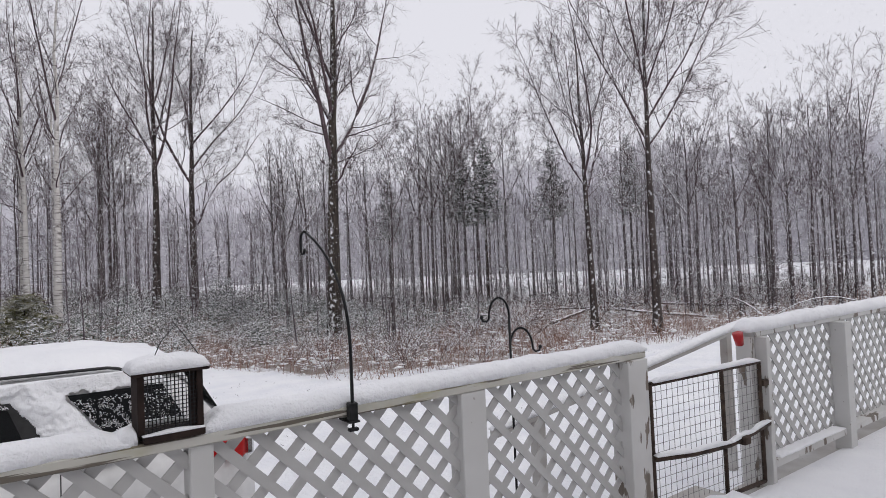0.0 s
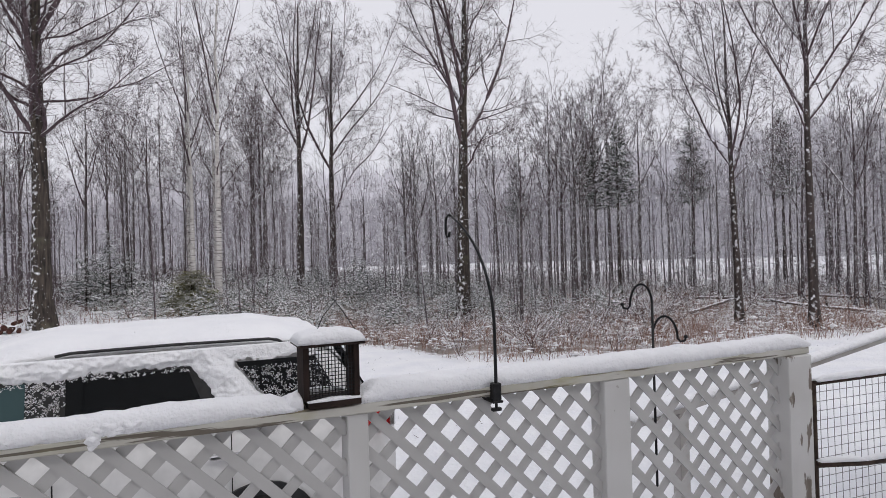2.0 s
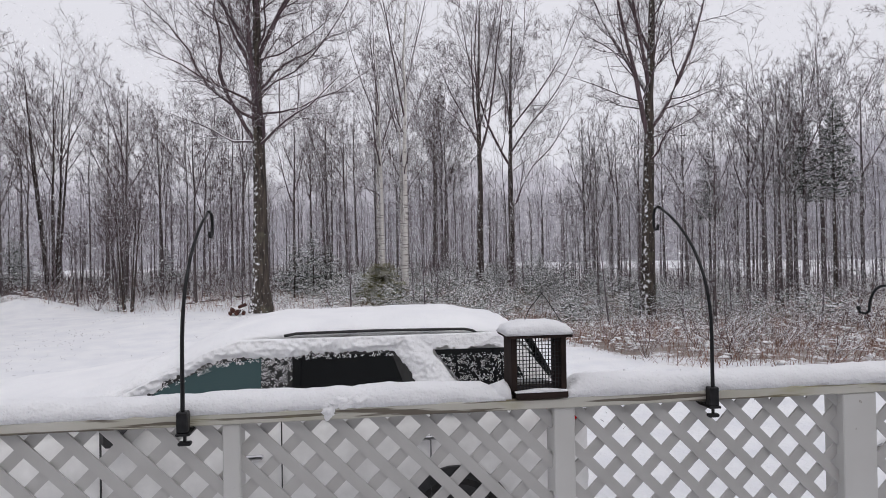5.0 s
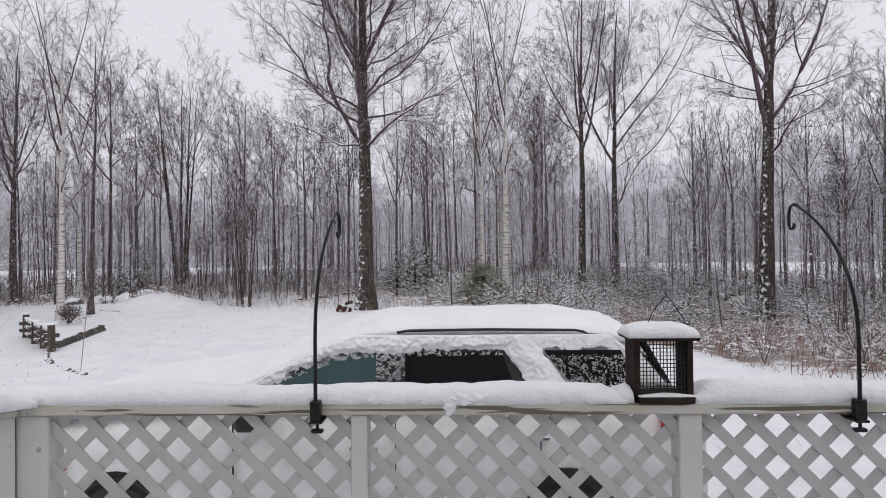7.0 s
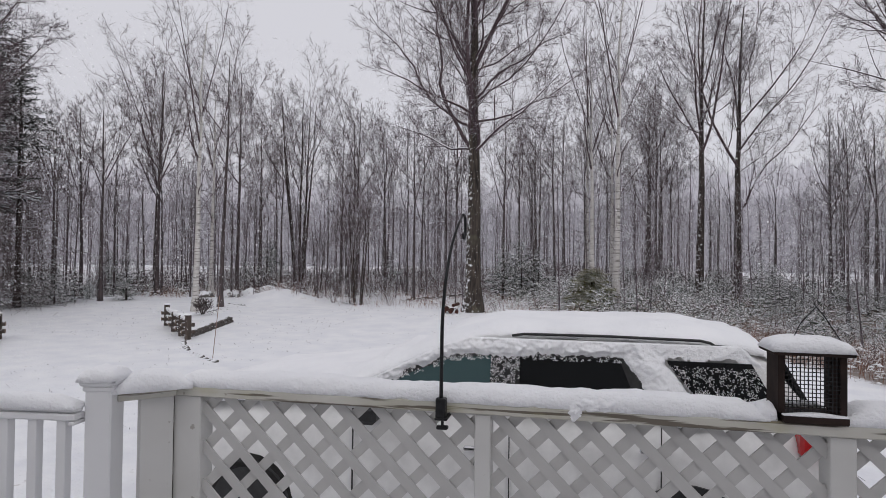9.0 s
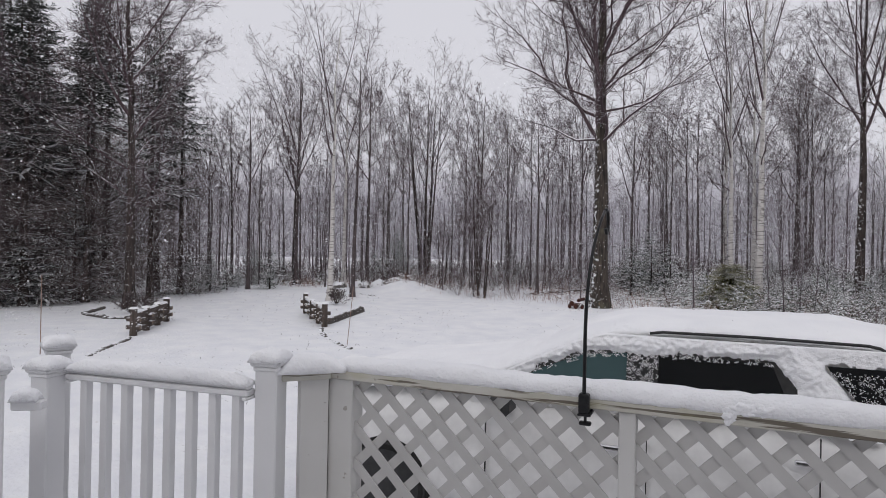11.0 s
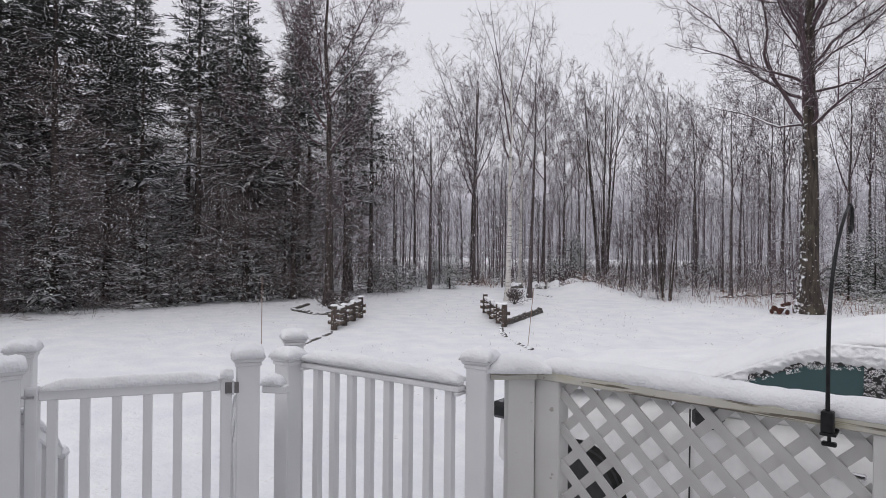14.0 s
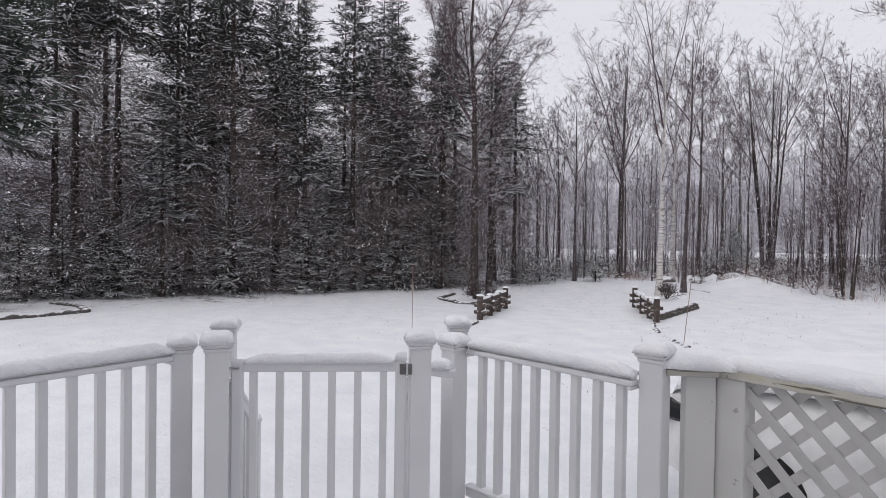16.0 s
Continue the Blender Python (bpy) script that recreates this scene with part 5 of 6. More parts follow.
def scatter(shape, places):
    """Many copies of one set of vertices and faces, turned, sized and laid on the ground."""
    v, f = shape
    out = []
    for x, y, s, a in places:
        c, w = math.cos(a), math.sin(a)
        r = np.array([[c, w, 0], [-w, c, 0], [0, 0, 1]]) * s
        out.append((v @ r + np.array([x, y, float(ground_z(x, y)) - 0.05]), f))
    return joined(out)


def far_woods():
    rg = np.random.default_rng(70)
    shapes = []
    for k in range(6):
        r2 = np.random.default_rng(700 + k)
        tp, tr = stem(r2, 10.5, 0.075, 9, 0.05, (r2.uniform(-0.03, 0.03), 0))
        big, br = shoots(r2, tp, tr, 6, 0.42, 0.85, (26, 8), 0.45, 5, 0.6, 0.05, 0.09, 0.2)
        low, lr = shoots(r2, tp, tr, 10, 0.16, 0.95, (58, 12), 0.22, 3, 0.4, 0.03, 0.14, 0.3)
        a = np.concatenate([shoots(r2, big, br, 6, 0.2, 1, (42, 12), 0.42, 3, 0.6, 0.03, 0.12)[0], shoots(r2, low, lr, 4, 0.2, 1, (44, 12), 0.5, 3, 0.6, 0.02, 0.12)[0]])
        c2, _ = shoots(r2, a, np.full(a.shape[:2], 0.008), 6, 0.1, 1, (40, 12), 0.8, 2, 0.6, 0.08, 0.1)
        shapes.append(joined([skin(tp, tr, 5), skin(big, np.maximum(br, 0.012), 3), skin(low, np.maximum(lr, 0.009), 3), ribbons(a, 0.008, r2), ribbons(c2, 0.0050, r2)]))

    def spread(count, near, far, lo, hi, kind, power=1.0):
        out = [[] for _ in shapes]
        for _ in range(count):
            a = math.radians(rg.uniform(lo, hi))
            d = near + (far - near) * rg.random() ** power
            x, y = 0.4 + d * math.sin(-a), -2.3 + d * math.cos(a)
            out[int(rg.integers(6))].append((x, y, rg.uniform(0.55, 1.12) * kind, rg.uniform(0, 6.28)))
        return joined([scatter(s, p) for s, p in zip(shapes, out) if p])
    v, f = joined([spread(105, 26, 42, -78, -20, 0.76), spread(100, 30, 48, -20, 62, 0.80)])
    tagged(link("woods", mesh_of("woods", v, f), M_WOODBARK, smooth=True), "dense snow-dusted hardwood forest behind the brush", "forest", kind="stuff")
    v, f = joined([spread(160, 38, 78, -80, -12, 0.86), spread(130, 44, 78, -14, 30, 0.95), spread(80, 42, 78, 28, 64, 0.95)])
    # M_FAR paints the haze over these trees into their bark
    tagged(link("far_woods", mesh_of("far_woods", v, f), M_FAR, smooth=True), "distant leafless woods with snowfall haze painted into their pale bark", "forest", kind="stuff")
    # saplings and thin growth under the trees
    small = []
    for k in range(4):
        r2 = np.random.default_rng(760 + k)
        tp, tr = stem(r2, 4.2, 0.022, 7, 0.06, (r2.uniform(-0.08, 0.08), 0))
        a, ar = shoots(r2, tp, tr, 12, 0.15, 0.98, (48, 14), 0.32, 4, 0.6, 0.04, 0.14, 0.4, 0.5)
        b, b_r = shoots(r2, a, np.maximum(ar, 0.006), 8, 0.1, 1, (45, 14), 0.5, 2, 0.8, 0.02, 0.1)
        small.append(joined([skin(tp, np.maximum(tr, 0.008), 4), skin(a, np.maximum(ar, 0.006), 3), ribbons(b, 0.0045, r2)]))
    groups = [[] for _ in small]
    for k in range(430):
        a, d = math.radians(rg.uniform(-78, 60)), 21 + 34 * rg.random()
        x, y = 0.4 - d * math.sin(a), -2.3 + d * math.cos(a)
        if bareness(x, y) > 0.4 and not (x < -16 and y < 19):
            groups[k % 4].append((x, y, rg.uniform(0.4, 1.3), rg.uniform(0, 6.28)))
    v, f = joined([scatter(s, p) for s, p in zip(small, groups)])
    # the same haze-lightened bark as the far woods, under real snow powder
    tagged(link("saplings", mesh_of("saplings", v, f), M_FAR), "thin leafless saplings powdered with snow, haze painted into their bark", "saplings", kind="stuff")
    # brushwood on the forest floor, far in under the trees
    r2 = np.random.default_rng(790)
    fans = []
    for k in range(5):
        m = 11
        az, out = r2.uniform(0, 6.28, m), r2.uniform(0.1, 0.75, m)
        d = unit(np.stack([np.cos(az) * out, np.sin(az) * out, np.ones(m)], 1))
        line = [d * 0.02]
        for _ in range(3):
            d = unit(d + 0.22 * r2.standard_normal(d.shape))
            line.append(line[-1] + d * r2.uniform(0.25, 0.6, (m, 1)))
        st = np.stack(line, 1)
        a, _ = shoots(r2, st, np.full(st.shape[:2], 0.01), 4, 0.2, 1, (48, 14), 0.45, 2, 0.7, 0.02, 0.15)
        fans.append(joined([ribbons(st, 0.013, r2), ribbons(a, 0.010, r2)]))
    groups = [[] for _ in fans]
    for k in range(2600):
        a, d = math.radians(rg.uniform(-80, 62)), 31 + 38 * rg.random() ** 1.1
        x, y = 0.4 - d * math.sin(a), -2.3 + d * math.cos(a)
        if not (x < -16 and y < 19) and (x > -9 or y > 25):
            groups[k % 5].append((x, y, rg.uniform(0.3, 1.1) * (0.7 if x > 12 else 1.0), rg.uniform(0, 6.28)))
    v, f = joined([scatter(s, p) for s, p in zip(fans, groups)])
    m = bark_material("frosted_brushwood", (0.045, 0.032, 0.033), (0.12, 0.088, 0.088), 0.92, 1.16)
    tagged(link("brushwood", mesh_of("brushwood", v, f), m), "snow-powdered brushwood crowding the forest floor", "brush", kind="stuff")
    # low snow-laden evergreens between the trunks
    _, young, _ = conifer(77, 2.4, 0.03, 0.8, 0.03, 8, 5, 9, -0.05, 0.0, 0.35)
    places = []
    for k in range(120):
        a, d = math.radians(rg.uniform(-80, 60)), 25 + 38 * rg.random()
        x, y = 0.4 - d * math.sin(a), -2.3 + d * math.cos(a)
        if not (x < -16 and y < 19) and (x > -9 or y > 25):
            places.append((x, y, rg.uniform(0.3, 1.1), rg.uniform(0, 6.28)))
    v, f = scatter(young, places)
    m = needle_material("snow_laden_low_needles", (0.035, 0.036, 0.033), (0.07, 0.075, 0.06), 0.95, 1.22)
    tagged(link("low_evergreens", mesh_of("low_evergreens", v, f), m), "low evergreens heaped with snow under the trees", "saplings", kind="stuff")
    # far conifers that close the woods
    t, c, _ = conifer(75, 8.5, 0.1, 1.8, 0.05, 10, 5, 10, -0.04, 0.0, 0.3)
    places = []
    for lo, hi, near, far, n in ((-80, -15, 55, 90, 80), (-15, 40, 60, 100, 36), (40, 66, 58, 90, 24)):
        for _ in range(n):
            a, d = math.radians(rg.uniform(lo, hi)), rg.uniform(near, far)
            places.append((0.4 - d * math.sin(a), -2.3 + d * math.cos(a), rg.uniform(0.5, 1.05), rg.uniform(0, 6.28)))
    v, f = scatter(c, places)
    # needle green is greyed and lightened here so the colour holds the haze
    m = needle_material("frosted_haze_pale_needles", (0.07, 0.075, 0.075), (0.13, 0.13, 0.13), 0.8, 1.7)
    behind = [(rg.uniform(-36, -26), rg.uniform(-14, 20), rg.uniform(1.0, 1.4), rg.uniform(0, 6.28)) for _ in range(110)]
    tagged(link("back_spruces", mesh_of("back_spruces", *scatter(c, behind)), M_SPRUCE), "deep dark spruce stand behind the front row", "forest", kind="stuff")
    tagged(link("far_conifers", mesh_of("far_conifers", v, f), m), "distant conifers with snowfall haze painted into their grey-green needles", "forest", kind="stuff")


far_woods()


def undergrowth():
    rg = np.random.default_rng(80)

    def places(n, x0, x1, y0, y1, need=0.5):
        x, y = rg.uniform(x0, x1, n), rg.uniform(y0, y1, n)
        keep = bareness(x, y) > need
        keep &= ~((x < -17) & (y < 19))
        return x[keep], y[keep]
    # dry stalks and bowed grass, thickest along the lawn's edge
    x, y = places(230000, -26, 33, 5.5, 34, 0.25)
    clump = np.array([noise.noise((a * 0.45, b * 0.45, 0)) + 0.5 * noise.noise((a * 1.9, b * 1.9, 5)) for a, b in zip(x, y)])
    near = np.exp(-((x - 8) ** 2 + (y - 13) ** 2) / 120)
    keep = rg.random(len(x)) < np.clip(0.16 + 0.75 * clump + 0.55 * near, 0.03, 1) * np.interp(x, [-6, 2, 6], [0.5, 0.6, 1.0])
    x, y, clump = x[keep], y[keep], clump[keep]
    n = len(x)
    h = rg.uniform(0.14, 0.52, n) * (1 + 0.5 * np.clip(clump, 0, 0.8)) * np.where(rg.random(n) < 0.04, 1.7, 1.0)
    base = np.stack([x, y, ground_z(x, y) - 0.02], 1)
    lean = rg.standard_normal((n, 2)) * 0.55 + np.array([0.12, -0.08])
    tip = base + np.stack([lean[:, 0] * h, lean[:, 1] * h, h * np.clip(1.05 - 0.35 * np.hypot(lean[:, 0], lean[:, 1]), 0.25, 1)], 1)
    az = rg.uniform(0, np.pi, n)
    s = np.stack([np.cos(az), np.sin(az), np.zeros(n)], 1) * rg.uniform(0.003, 0.007, n)[:, None]
    mid = base * 0.45 + tip * 0.55 + np.stack([lean[:, 0] * -0.07, lean[:, 1] * -0.07, 0.12 * h], 1)
    v = np.stack([base - s, base + s, mid + s * 0.8, mid - s * 0.8, tip + s * 0.35, tip - s * 0.35], 1).reshape(-1, 3)
    i = np.arange(n)[:, None] * 6
    f = np.concatenate([i + np.array([[0, 1, 2, 3]]), i + np.array([[3, 2, 4, 5]])])
    tagged(link("dry_grass", mesh_of("dry_grass", v, f), M_GRASS), "dead reddish-brown grass and stalks in snow", "grass", kind="stuff")
    # wet snow lodged in the brush: small ragged clots, in drifts
    x, y = places(60000, -26, 33, 6.0, 36, 0.30)
    drift = np.array([noise.noise((a * 0.8, b * 0.8, 7)) + 0.6 * noise.noise((a * 2.6, b * 2.6, 2)) for a, b in zip(x, y)])
    keep = drift + 0.25 * rg.random(len(x)) > 0.22
    x, y = x[keep][:17000], y[keep][:17000]
    n = len(x)
    size = np.stack([rg.uniform(0.02, 0.085, n), rg.uniform(0.02, 0.085, n), rg.uniform(0.010, 0.032, n)], 1) * np.where(rg.random((n, 1)) < 0.08, 2.0, 1.0)
    mids = np.stack([x, y, ground_z(x, y) + rg.uniform(0.02, 0.42, n) * rg.random(n) ** 0.6], 1)
    form = np.array([[1, 0, -0.2], [0.4, 0.9, 0], [-0.7, 0.7, -0.2], [-1, -0.1, 0.1], [-0.3, -0.95, -0.2], [0.7, -0.7, 0], [0.1, 0.1, 1], [0, 0, -0.6]])
    turn = rg.uniform(0, 6.28, n)
    c, w = np.cos(turn), np.sin(turn)
    q = form[None] * rg.uniform(0.6, 1.3, (n, 8, 1)) * size[:, None]
    q = np.stack([q[..., 0] * c[:, None] - q[..., 1] * w[:, None], q[..., 0] * w[:, None] + q[..., 1] * c[:, None], q[..., 2]], -1) + mids[:, None]
    rim = [[k, (k + 1) % 6, 6] for k in range(6)] + [[(k + 1) % 6, k, 7] for k in range(6)]
    f = (np.arange(n)[:, None, None] * 8 + np.array(rim)[None]).reshape(-1, 3)
    tagged(link("brush_snow", mesh_of("brush_snow", q.reshape(-1, 3), f), M_SNOW, smooth=True), "clots of wet snow caught in grass and brush", "snow", kind="stuff")
    # low twiggy shrubs, snow on every twig
    shapes = []
    for k in range(4):
        r2 = np.random.default_rng(810 + k)
        p = np.stack([np.zeros(9), np.zeros(9), np.zeros(9)], 1)
        az = np.arange(9) * 2.4
        d = unit(np.stack([np.cos(az) * 0.6, np.sin(az) * 0.6, np.ones(9)], 1))
        line = [p + d * 0.02]
        for _ in range(4):
            d = unit(d + 0.18 * r2.standard_normal(d.shape))
            line.append(line[-1] + d * r2.uniform(0.14, 0.26))
        st = np.stack(line, 1)
        sr = np.full(st.shape[:2], 0.006)
        a, ar = shoots(r2, st, sr, 6, 0.2, 1, (45, 12), 0.45, 2, 0.7, 0.04, 0.15)
        b, b_r = shoots(r2, a, ar, 4, 0.2, 1, (45, 12), 0.5, 2, 0.8, 0.0, 0.1)
        shapes.append(joined([skin(st, sr, 3), ribbons(a, 0.005, r2), ribbons(b, 0.0038, r2)]))
    x, y = places(1700, -26, 34, 8, 50, 0.55)
    groups = [[] for _ in shapes]
    for k, (a, b) in enumerate(zip(x[:600], y[:600])):
        groups[k % 4].append((a, b, rg.uniform(0.6, 1.5), rg.uniform(0, 6.28)))
    m = bark_material("snowy_shrub_twig", (0.050, 0.026, 0.026), (0.14, 0.080, 0.075), 0.96, 1.20)
    v, f = joined([scatter(s, p) for s, p in zip(shapes, groups)])
    tagged(link("brush", mesh_of("brush", v, f), m), "low tangled brush with snow on its twigs", "brush", kind="stuff")
    # low fir and bramble tufts in the snow
    _, tuft, _ = conifer(82, 0.7, 0.015, 0.55, 0.03, 5, 4, 12, 0.0, 0.0, 0.3)
    x, y = places(1500, -2, 17, 15, 33, 0.7)
    pl = [(a, b, rg.uniform(0.5, 1.9), rg.uniform(0, 6.28)) for a, b in zip(x[:300], y[:300])]
    x, y = places(400, -24, 30, 11, 34, 0.7)
    pl += [(a, b, rg.uniform(0.4, 1.2), rg.uniform(0, 6.28)) for a, b in zip(x[:90], y[:90])]
    v, f = scatter(tuft, pl)
    m = needle_material("snowy_tuft_needles", (0.030, 0.044, 0.028), (0.085, 0.105, 0.065), 0.95, 1.45)
    tagged(link("evergreen_tufts", mesh_of("evergreen_tufts", v, f), m), "small evergreen seedlings heaped with snow", "seedlings", kind="stuff")


    # a few blades that stand through the snow of the lawn
    n = 6000
    x, y = rg.uniform(-20, 8, n), rg.uniform(4.2, 20, n)
    spot = np.array([noise.noise((a * 0.5, b * 0.9, 9)) for a, b in zip(x, y)])
    keep = (spot > 0.05) & (bareness(x, y) < 0.4) & ~((x > -13 + 0 * x) & (x < -9.5) & (y < 11) & (y > 6))
    x, y = x[keep], y[keep]
    n = len(x)
    h = rg.uniform(0.015, 0.05, n)
    base = np.stack([x, y, ground_z(x, y) - 0.005], 1)
    tip = base + np.stack([rg.standard_normal(n) * 0.05, rg.standard_normal(n) * 0.05, h], 1)
    s = np.stack([np.full(n, 0.004), np.zeros(n), np.zeros(n)], 1)
    v = np.stack([base - s, base + s, tip + s * 0.5, tip - s * 0.5], 1).reshape(-1, 3)
    tagged(link("lawn_tufts", mesh_of("lawn_tufts", v, np.arange(n * 4).reshape(-1, 4)), M_TWIG), "sparse brown grass tips poking through the snow", "grass", kind="stuff")


undergrowth()


def bent_sapling(x, y, span, rise, turn, seed):
    """A sapling bowed down under its snow."""
    rg = np.random.default_rng(seed)
    t = np.linspace(0, 1, 12)
    line = np.stack([span * t, 0.1 * np.sin(3 * t), rise * np.sin(np.pi * (0.12 + 0.83 * t)) - rise * math.sin(np.pi * 0.12)], 1)[None]
    r = np.linspace(0.035, 0.008, 12)[None]
    a, ar = shoots(rg, line, r, 14, 0.25, 1, (38, 14), 0.28, 4, 0.5, -0.03, 0.12, 0.4, 0.5)
    b, b_r = shoots(rg, a, np.maximum(ar, 0.005), 5, 0.2, 1, (40, 12), 0.5, 2, 0.8, -0.02, 0.1)
    m = bark_material("snow_laden_bark", (0.05, 0.04, 0.036), (0.12, 0.10, 0.09), 0.8, 1.4)
    plant("bent_sapling", (skin(line, r, 7), joined([skin(a, np.maximum(ar, 0.006), 3), skin(b, np.maximum(b_r, 0.005), 3)])), (m, m), TC, "sapling bowed to the ground under snow", "tree", x, y, 1.0, turn, "bowed saplings")


bent_sapling(23.26, 4.84, 5.0, 1.3, 150, 1)
bent_sapling(21.34, 7.73, 4.6, 1.1, 60, 2)


# ---- the drive's log fences and stone-edged beds ----
def log_fence(points, turn_name):
    """A low fence of stacked logs: posts in pairs, and three logs between each two."""
    fe = tagged(empty("log_fence", 0, 0, 0), "low weathered log fence beside the driveway", "fence", "driveway log fences")
    bm_snow = bmesh.new()
    spots = [Vector((x, y, float(ground_z(x, y)))) for x, y in points]
    for k, p in enumerate(spots):
        h = 0.62 if k in (0, len(spots) - 1) else 0.56
        part("post", tube(bmesh.new(), [p + Vector((0, 0, -0.1)), p + Vector((0, 0, h))], [0.085, 0.078], 10), M_LOG, fe)
        snow_pad(bm_snow, p.x, p.y, p.z + h - 0.004, 0.17, 0.17, 0.05, 20 * k, k)
    run = (spots[-1] - spots[0]).normalized()
    out = Vector((-run.y, run.x, 0)) * 0.15
    for k, p in enumerate(spots):
        for z in (0.19, 0.37):
            part("cross_log", tube(bmesh.new(), [p - out + Vector((0, 0, z)), p + out + Vector((0, 0, z + 0.01))], [0.058, 0.052], 9), M_LOG, fe)
            for side in (-1.0, 1.0):
                e = p + out * side + Vector((0, 0, z + (0.01 if side > 0 else 0.0)))
                part("log_end", tube(bmesh.new(), [e, e + out * (0.035 * side)], [0.050, 0.046], 9), M_CUT, fe, "pale sawn log end")
    for a, b in zip(spots, spots[1:]):
        for z in (0.10, 0.28, 0.46):
            part("log", tube(bmesh.new(), [a.lerp(b, -0.08) + Vector((0, 0, z)), a.lerp(b, 0.5) + Vector((0, 0, z + 0.01)), a.lerp(b, 1.08) + Vector((0, 0, z))], [0.055, 0.06, 0.05], 9), M_LOG, fe)
        snow_ridge(bm_snow, a + Vector((0, 0, 0.51)), b + Vector((0, 0, 0.51)), 0.10, 0.05, 3)
    rest_snow("fence_snow", bm_snow, "snow capping the log fence")


log_fence([(-9.02, 11.44), (-9.62, 12.04), (-10.37, 12.79), (-11.27, 13.7)], 1)
log_fence([(-11.79, 7.78), (-12.24, 8.52), (-12.73, 9.28), (-13.12, 9.93)], 2)


def stone_edge(points, seed, size=0.10, rise=0.0):
    rg = random.Random(seed)
    ed = tagged(empty("stone_edging", 0, 0, 0), "dark stone garden edging half buried in snow", "edging", "garden edgings")
    line = [Vector((x, y, 0)) for x, y in points]
    for a, b in zip(line, line[1:]):
        n = max(1, int((b - a).length / 0.19))
        for k in range(n):
            p = a.lerp(b, (k + 0.5) / n)
            bm = bmesh.new()
            bmesh.ops.create_icosphere(bm, subdivisions=1, radius=size, matrix=Matrix.Diagonal((1.3, 0.8, 0.6, 1)))
            for v in bm.verts:
                v.co *= rg.uniform(0.85, 1.15)
            bmesh.ops.transform(bm, matrix=pose(p.x, p.y, float(ground_z(p.x, p.y)) + rise + rg.uniform(-0.045, 0.0), 0, 0, math.degrees(math.atan2(b.y - a.y, b.x - a.x)) + rg.uniform(-15, 15)), verts=bm.verts[:])
            part("stone", bm, M_STONE, ed, "", True)


stone_edge([(-8.93, 11.18), (-8.48, 10.48), (-7.74, 9.64), (-7.1, 9.17), (-6.56, 8.82)], 1)
stone_edge([(-9.26, 11.94), (-9.59, 13.3), (-10.06, 15.21)], 2, 0.135, 0.05)
stone_edge([(-9.26, 11.99), (-9.59, 13.3), (-10.06, 15.16)], 7, 0.11, 0.15)
stone_edge([(-12.14, 19.65), (-13.44, 20.36)], 6)
stone_edge([(-11.65, 7.56), (-11.35, 7.26), (-10.77, 6.24), (-10.28, 5.53)], 3)
stone_edge([(-13.32, 9.99), (-14.33, 9.88), (-14.99, 9.62), (-16.44, 9.98), (-17.33, 11.29)], 4, 0.12, 0.05)
stone_edge([(-17.0, -2.45), (-17.27, -1.44), (-17.7, -0.34), (-19.2, -0.39), (-20.4, -0.94)], 5, 0.12, 0.05)


def bed_shrub(x, y, h, seed, label):
    rg = np.random.default_rng(seed)
    az = np.arange(26) * 2.4
    d = unit(np.stack([np.cos(az), np.sin(az), rg.uniform(0.7, 2.6, 26)], 1))
    line = [np.zeros((26, 3)) + d * 0.05]
    for _ in range(4):
        d = unit(d * np.array([0.75, 0.75, 1]) + 0.2 * rg.standard_normal(d.shape))
        line.append(line[-1] + d * (h / 4))
    st = np.stack(line, 1)
    sr = np.full(st.shape[:2], 0.008)
    a, ar = shoots(rg, st, sr, 9, 0.2, 1, (42, 12), 0.4, 3, 0.7, 0.03, 0.15)
    b, _ = shoots(rg, a, ar, 4, 0.2, 1, (42, 12), 0.5, 2, 0.8, 0.0, 0.1)
    e = empty("bed_shrub", x, y, float(ground_z(x, y)))
    tagged(e, label, "shrub")
    link("rootstock", mesh_of("rootstock", *skin(st, sr, 4)), M_BARK, e)
    link("crown", mesh_of("crown", *joined([skin(a, np.full(a.shape[:2], 0.005), 3), skin(b, np.full(b.shape[:2], 0.004), 3)])), M_DEADBOUGH, e)


bed_shrub(-11.76, 16.23, 0.55, 91, "dark rounded twiggy shrub in the stone-edged bed")
bed_shrub(-15.52, 10.79, 0.6, 93, "dry grey twiggy shrub beside the log fence")
bed_shrub(-14.72, 10.69, 0.5, 94, "dry grey twiggy shrub beside the log fence")


def marker_stake(x, y, h, tilt):
    z = float(ground_z(x, y))
    tagged(part("marker_stake", tube(bmesh.new(), [(x, y, z - 0.05), (x + tilt, y, z + h)], 0.008, 6), plain("orange_grey_fibreglass", (0.22, 0.14, 0.11), (0.32, 0.22, 0.18), 0.5)), "thin driveway marker stake standing in snow", "stake", "marker stakes")


marker_stake(-6.89, 9.17, 1.3, 0.14)
marker_stake(-11.18, 5.23, 1.5, 0.0)


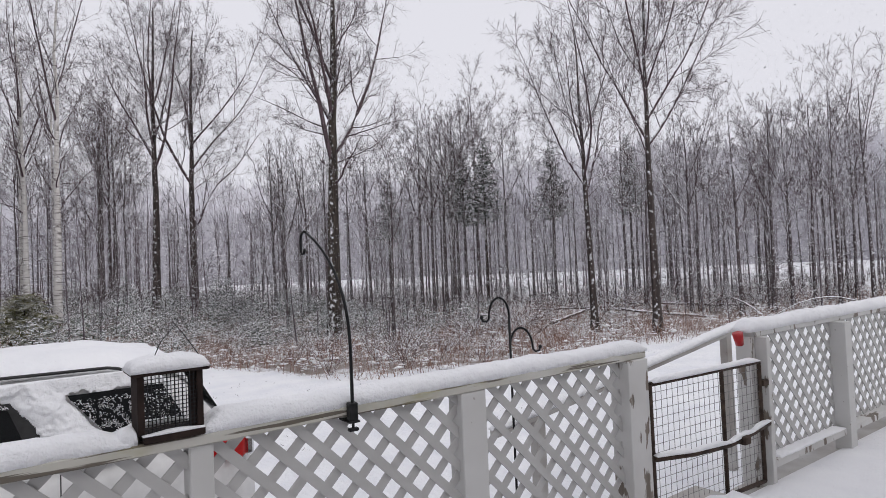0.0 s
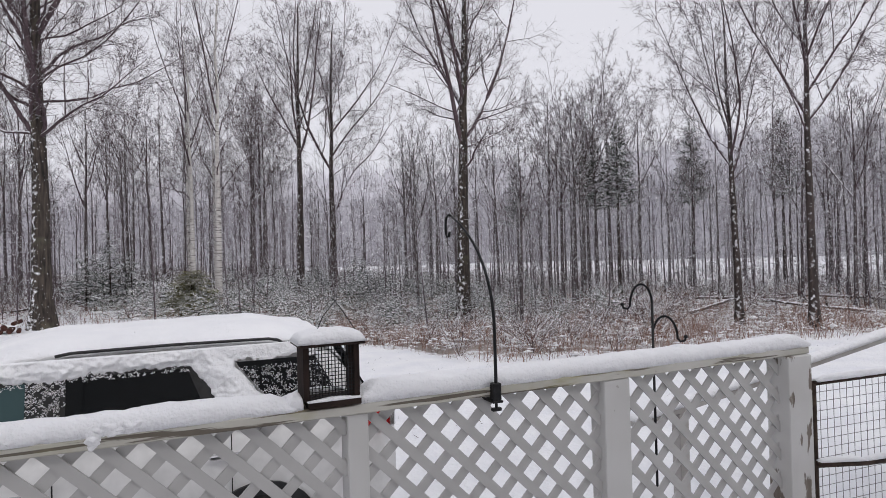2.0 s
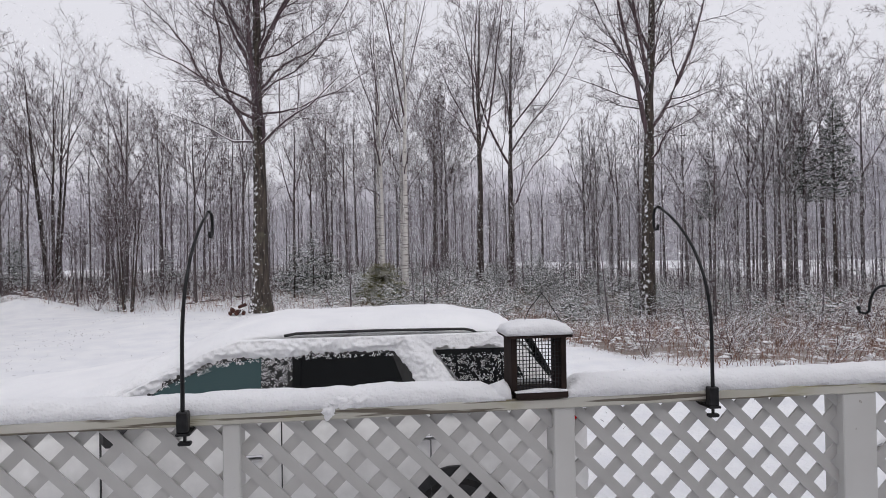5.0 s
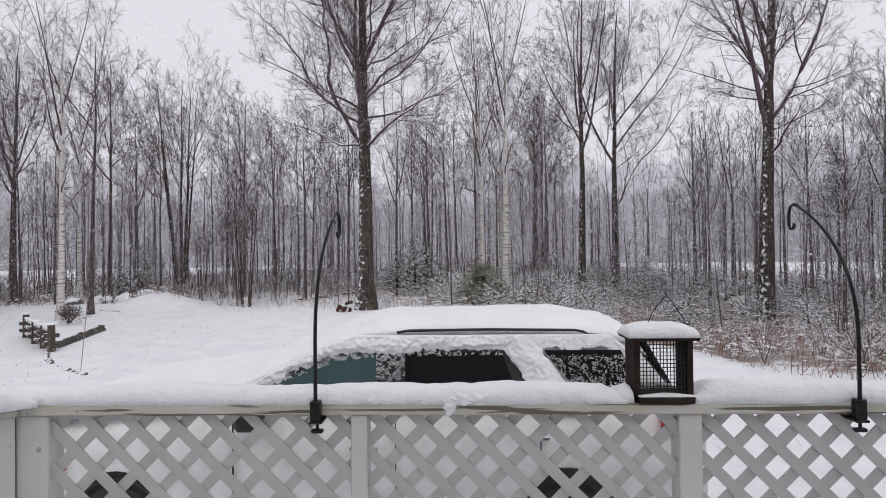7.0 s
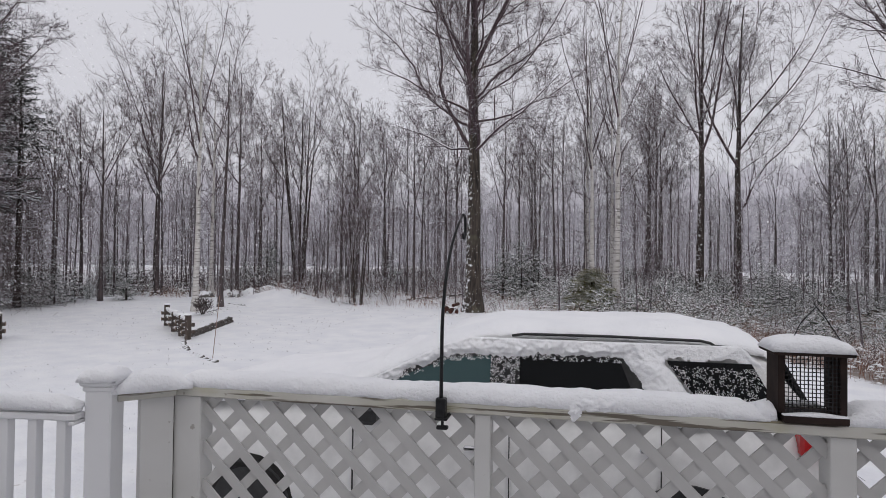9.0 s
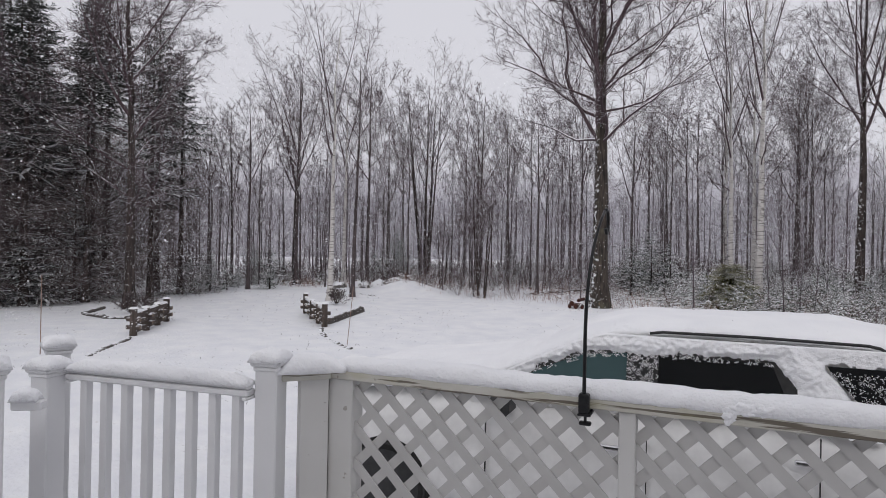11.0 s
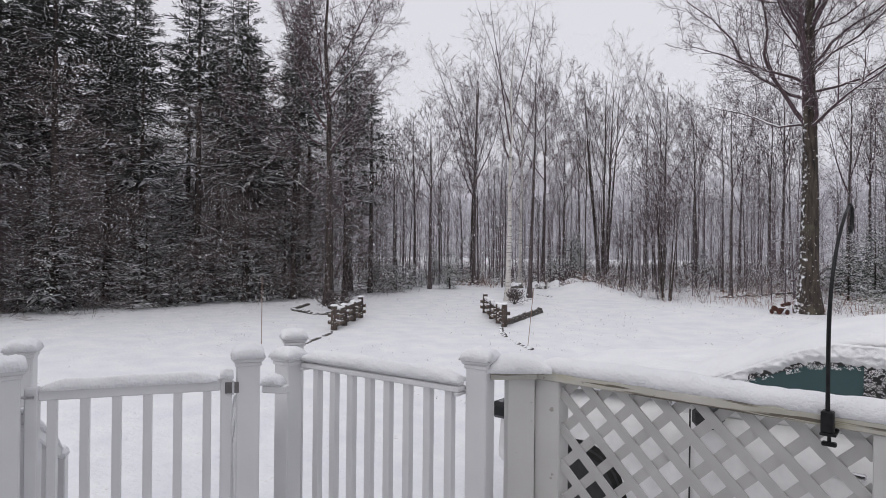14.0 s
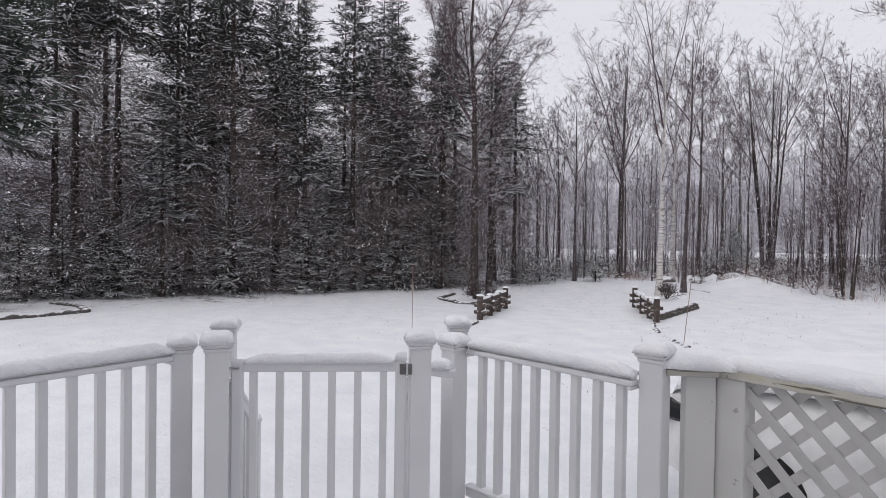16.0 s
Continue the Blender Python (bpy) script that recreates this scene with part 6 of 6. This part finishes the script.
def wood_pile():
    p = tagged(empty("log_pile", -3.54, 18.36, float(ground_z(-3.54, 18.36))), "small pile of cut reddish logs topped with snow", "log pile")
    rg = random.Random(4)
    cut = plain("cut_log_end", (0.030, 0.015, 0.013), (0.10, 0.040, 0.030), 0.8, 20.0)
    for k, (x, z) in enumerate(((-0.2, 0.06), (0.0, 0.08), (0.19, 0.05), (-0.12, 0.17), (0.06, 0.27))):
        y = rg.uniform(-0.1, 0.1)
        part("log", tube(bmesh.new(), [(x, y - 0.25, z), (x + rg.uniform(-0.15, 0.15), y + 0.25, z + rg.uniform(-0.04, 0.05))], rg.uniform(0.05, 0.085), 9), cut, p)
    rest_snow("pile_snow", snow_pad(bmesh.new(), -3.54, 18.36, p.location.z + 0.19, 0.34, 0.4, 0.06, 0, 2), "snow heaped on the log pile")


wood_pile()


def falling_snow():
    """Flakes hanging in the air between the deck and the woods."""
    rg = np.random.default_rng(99)
    n = 162000
    a = np.radians(np.where(np.arange(n) < 140000, rg.uniform(-80, 95, n), rg.uniform(42, 95, n)))
    d = np.where(np.arange(n) < 140000, 2.6 + 42 * rg.random(n) ** 0.55, 4 + 17 * rg.random(n) ** 0.7)
    p = np.stack([0.4 - d * np.sin(a), -2.3 + d * np.cos(a), rg.uniform(-0.5, 1, n) * (0.35 * d) + 1.6], 1)
    keep = (p[:, 2] > ground_z(p[:, 0], p[:, 1]) + 0.1) & ((p[:, 1] > 0.3) | (p[:, 0] < -3.2))
    keep &= ~((np.abs(p[:, 0]) < 3.2) & (p[:, 1] > 1.5) & (p[:, 1] < 4.0) & (p[:, 2] < 1.2))
    p, d = p[keep], d[keep]
    n = len(p)
    r = (0.0018 + 0.00044 * d)[:, None] * rg.uniform(0.4, 1.5, (n, 1)) * np.where(rg.random((n, 1)) < 0.08, 1.7, 1.0)
    u = unit(rg.standard_normal((n, 3)))
    w = unit(np.cross(u, rg.standard_normal((n, 3))))
    v = np.stack([p + r * u, p + r * w, p - r * u, p - r * w], 1).reshape(-1, 3)
    tagged(link("falling_snow", mesh_of("falling_snow", v, np.arange(n * 4).reshape(-1, 4)), M_SNOW), "fine snowflakes drifting down through the air", "snowfall", kind="stuff")


falling_snow()


def boulder(x, y, r, seed):
    rg = random.Random(seed)
    bm = bmesh.new()
    bmesh.ops.create_icosphere(bm, subdivisions=3, radius=r)
    for v in bm.verts:
        v.co *= 1 + 0.35 * noise.noise(v.co * (1.3 / r) + Vector((seed, 0, 0))) + 0.08 * noise.noise(v.co * (5 / r))
        v.co.z *= 0.7
    bmesh.ops.transform(bm, matrix=pose(x, y, float(ground_z(x, y)) + 0.12 * r, 0, 0, rg.uniform(0, 360)), verts=bm.verts[:])
    tagged(part("boulder", bm, M_BOULDER, None, "", True), "grey field boulder capped with snow", "boulder", "boulders by the mound")


M_BOULDER = bark_material("snowy_boulder", (0.06, 0.055, 0.052), (0.16, 0.15, 0.14), 0.75, 1.15)
for k, (x, y, r) in enumerate(((-15.29, 23.78, 0.42), (-14.57, 24.48, 0.5), (-13.74, 24.99, 0.45), (-13.05, 24.58, 0.38), (-14.14, 25.59, 0.6), (-16.12, 23.18, 0.35), (-12.63, 25.38, 0.4))):
    boulder(x, y, r, k)


def fallen_log(x, y, length, turn, tilt, seed):
    e = tagged(empty("fallen_log", x, y, float(ground_z(x, y)) + 0.18, turn), "fallen tree trunk lying in the brush under snow", "log", "fallen logs")
    rg = random.Random(seed)
    pts = [(length * (k / 7 - 0.5), rg.uniform(-0.05, 0.05), length * (k / 7 - 0.5) * tilt + rg.uniform(-0.02, 0.02)) for k in range(8)]
    part("trunk", tube(bmesh.new(), pts, [0.075 - 0.005 * k for k in range(8)], 8), M_LOG, e, "", True)
    for k in (2, 4, 5):
        p = Vector(pts[k])
        part("stub", tube(bmesh.new(), [p, p + Vector((0.15, rg.uniform(-0.3, 0.3), rg.uniform(0.3, 0.6)))], [0.03, 0.012], 6), M_LOG, e)


for k, (x, y, n, a, t) in enumerate(((19.5, 14.46, 5.0, 20, 0.05), (23.08, 16.84, 6.0, 160, 0.03), (18.05, 17.54, 4.5, 70, 0.08), (25.51, 13.21, 5.5, 110, 0.02), (20.92, 10.88, 4.0, 140, 0.12), (15.08, 21.66, 4.5, 10, 0.04), (24.68, 20.31, 6.0, 35, 0.03), (-5.58, 25.59, 3.5, 20, 0.1))):
    fallen_log(x, y, n, a, t, k)


def treeline(dist, high, pale, dark, seed):
    """A wooded rise that closes the view, far behind the rest; its top is a fringe of bare crowns."""
    rg = np.random.default_rng(seed)
    n = 5200
    a = np.radians(np.linspace(-100, 110, n))
    rise = np.interp(np.degrees(a), [-100, -60, -35, -10, 10, 40, 70, 110], [1.3, 1.3, 1.2, 1.03, 0.95, 1.0, 1.0, 1.1]) * high
    saw = np.array([noise.noise((k * 0.006, 0, seed)) * 0.15 + noise.noise((k * 0.05, 4, seed)) * 0.10 for k in range(n)]) + rg.standard_normal(n) * 0.035 - 0.17 * rg.random(n) * (np.arange(n) % 2)
    r = dist * (1 + 0.04 * np.sin(a * 9))
    x, y = -r * np.sin(a), r * np.cos(a)
    low = np.stack([x, y, np.full(n, -8.0)], 1)
    top = np.stack([x, y, rise + high * saw], 1)
    i = np.arange(n - 1)
    f = np.stack([i, i + 1, i + 1 + n, i + n], 1)
    # snowfall haze is painted into this colour, between the pale and dark tones
    m, nn, l, b = material("hazed_wooded_rise", 1.0)
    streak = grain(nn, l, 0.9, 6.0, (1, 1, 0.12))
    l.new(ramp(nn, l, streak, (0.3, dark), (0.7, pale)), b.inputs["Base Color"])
    tagged(link("backdrop", mesh_of("backdrop", np.concatenate([low, top]), f), m), "distant wooded rise with snowfall haze painted into its pale grey", "treeline", kind="structure")


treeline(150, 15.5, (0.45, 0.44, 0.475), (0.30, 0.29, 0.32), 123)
# a second ring, added taller and paler to stand in for thicker haze
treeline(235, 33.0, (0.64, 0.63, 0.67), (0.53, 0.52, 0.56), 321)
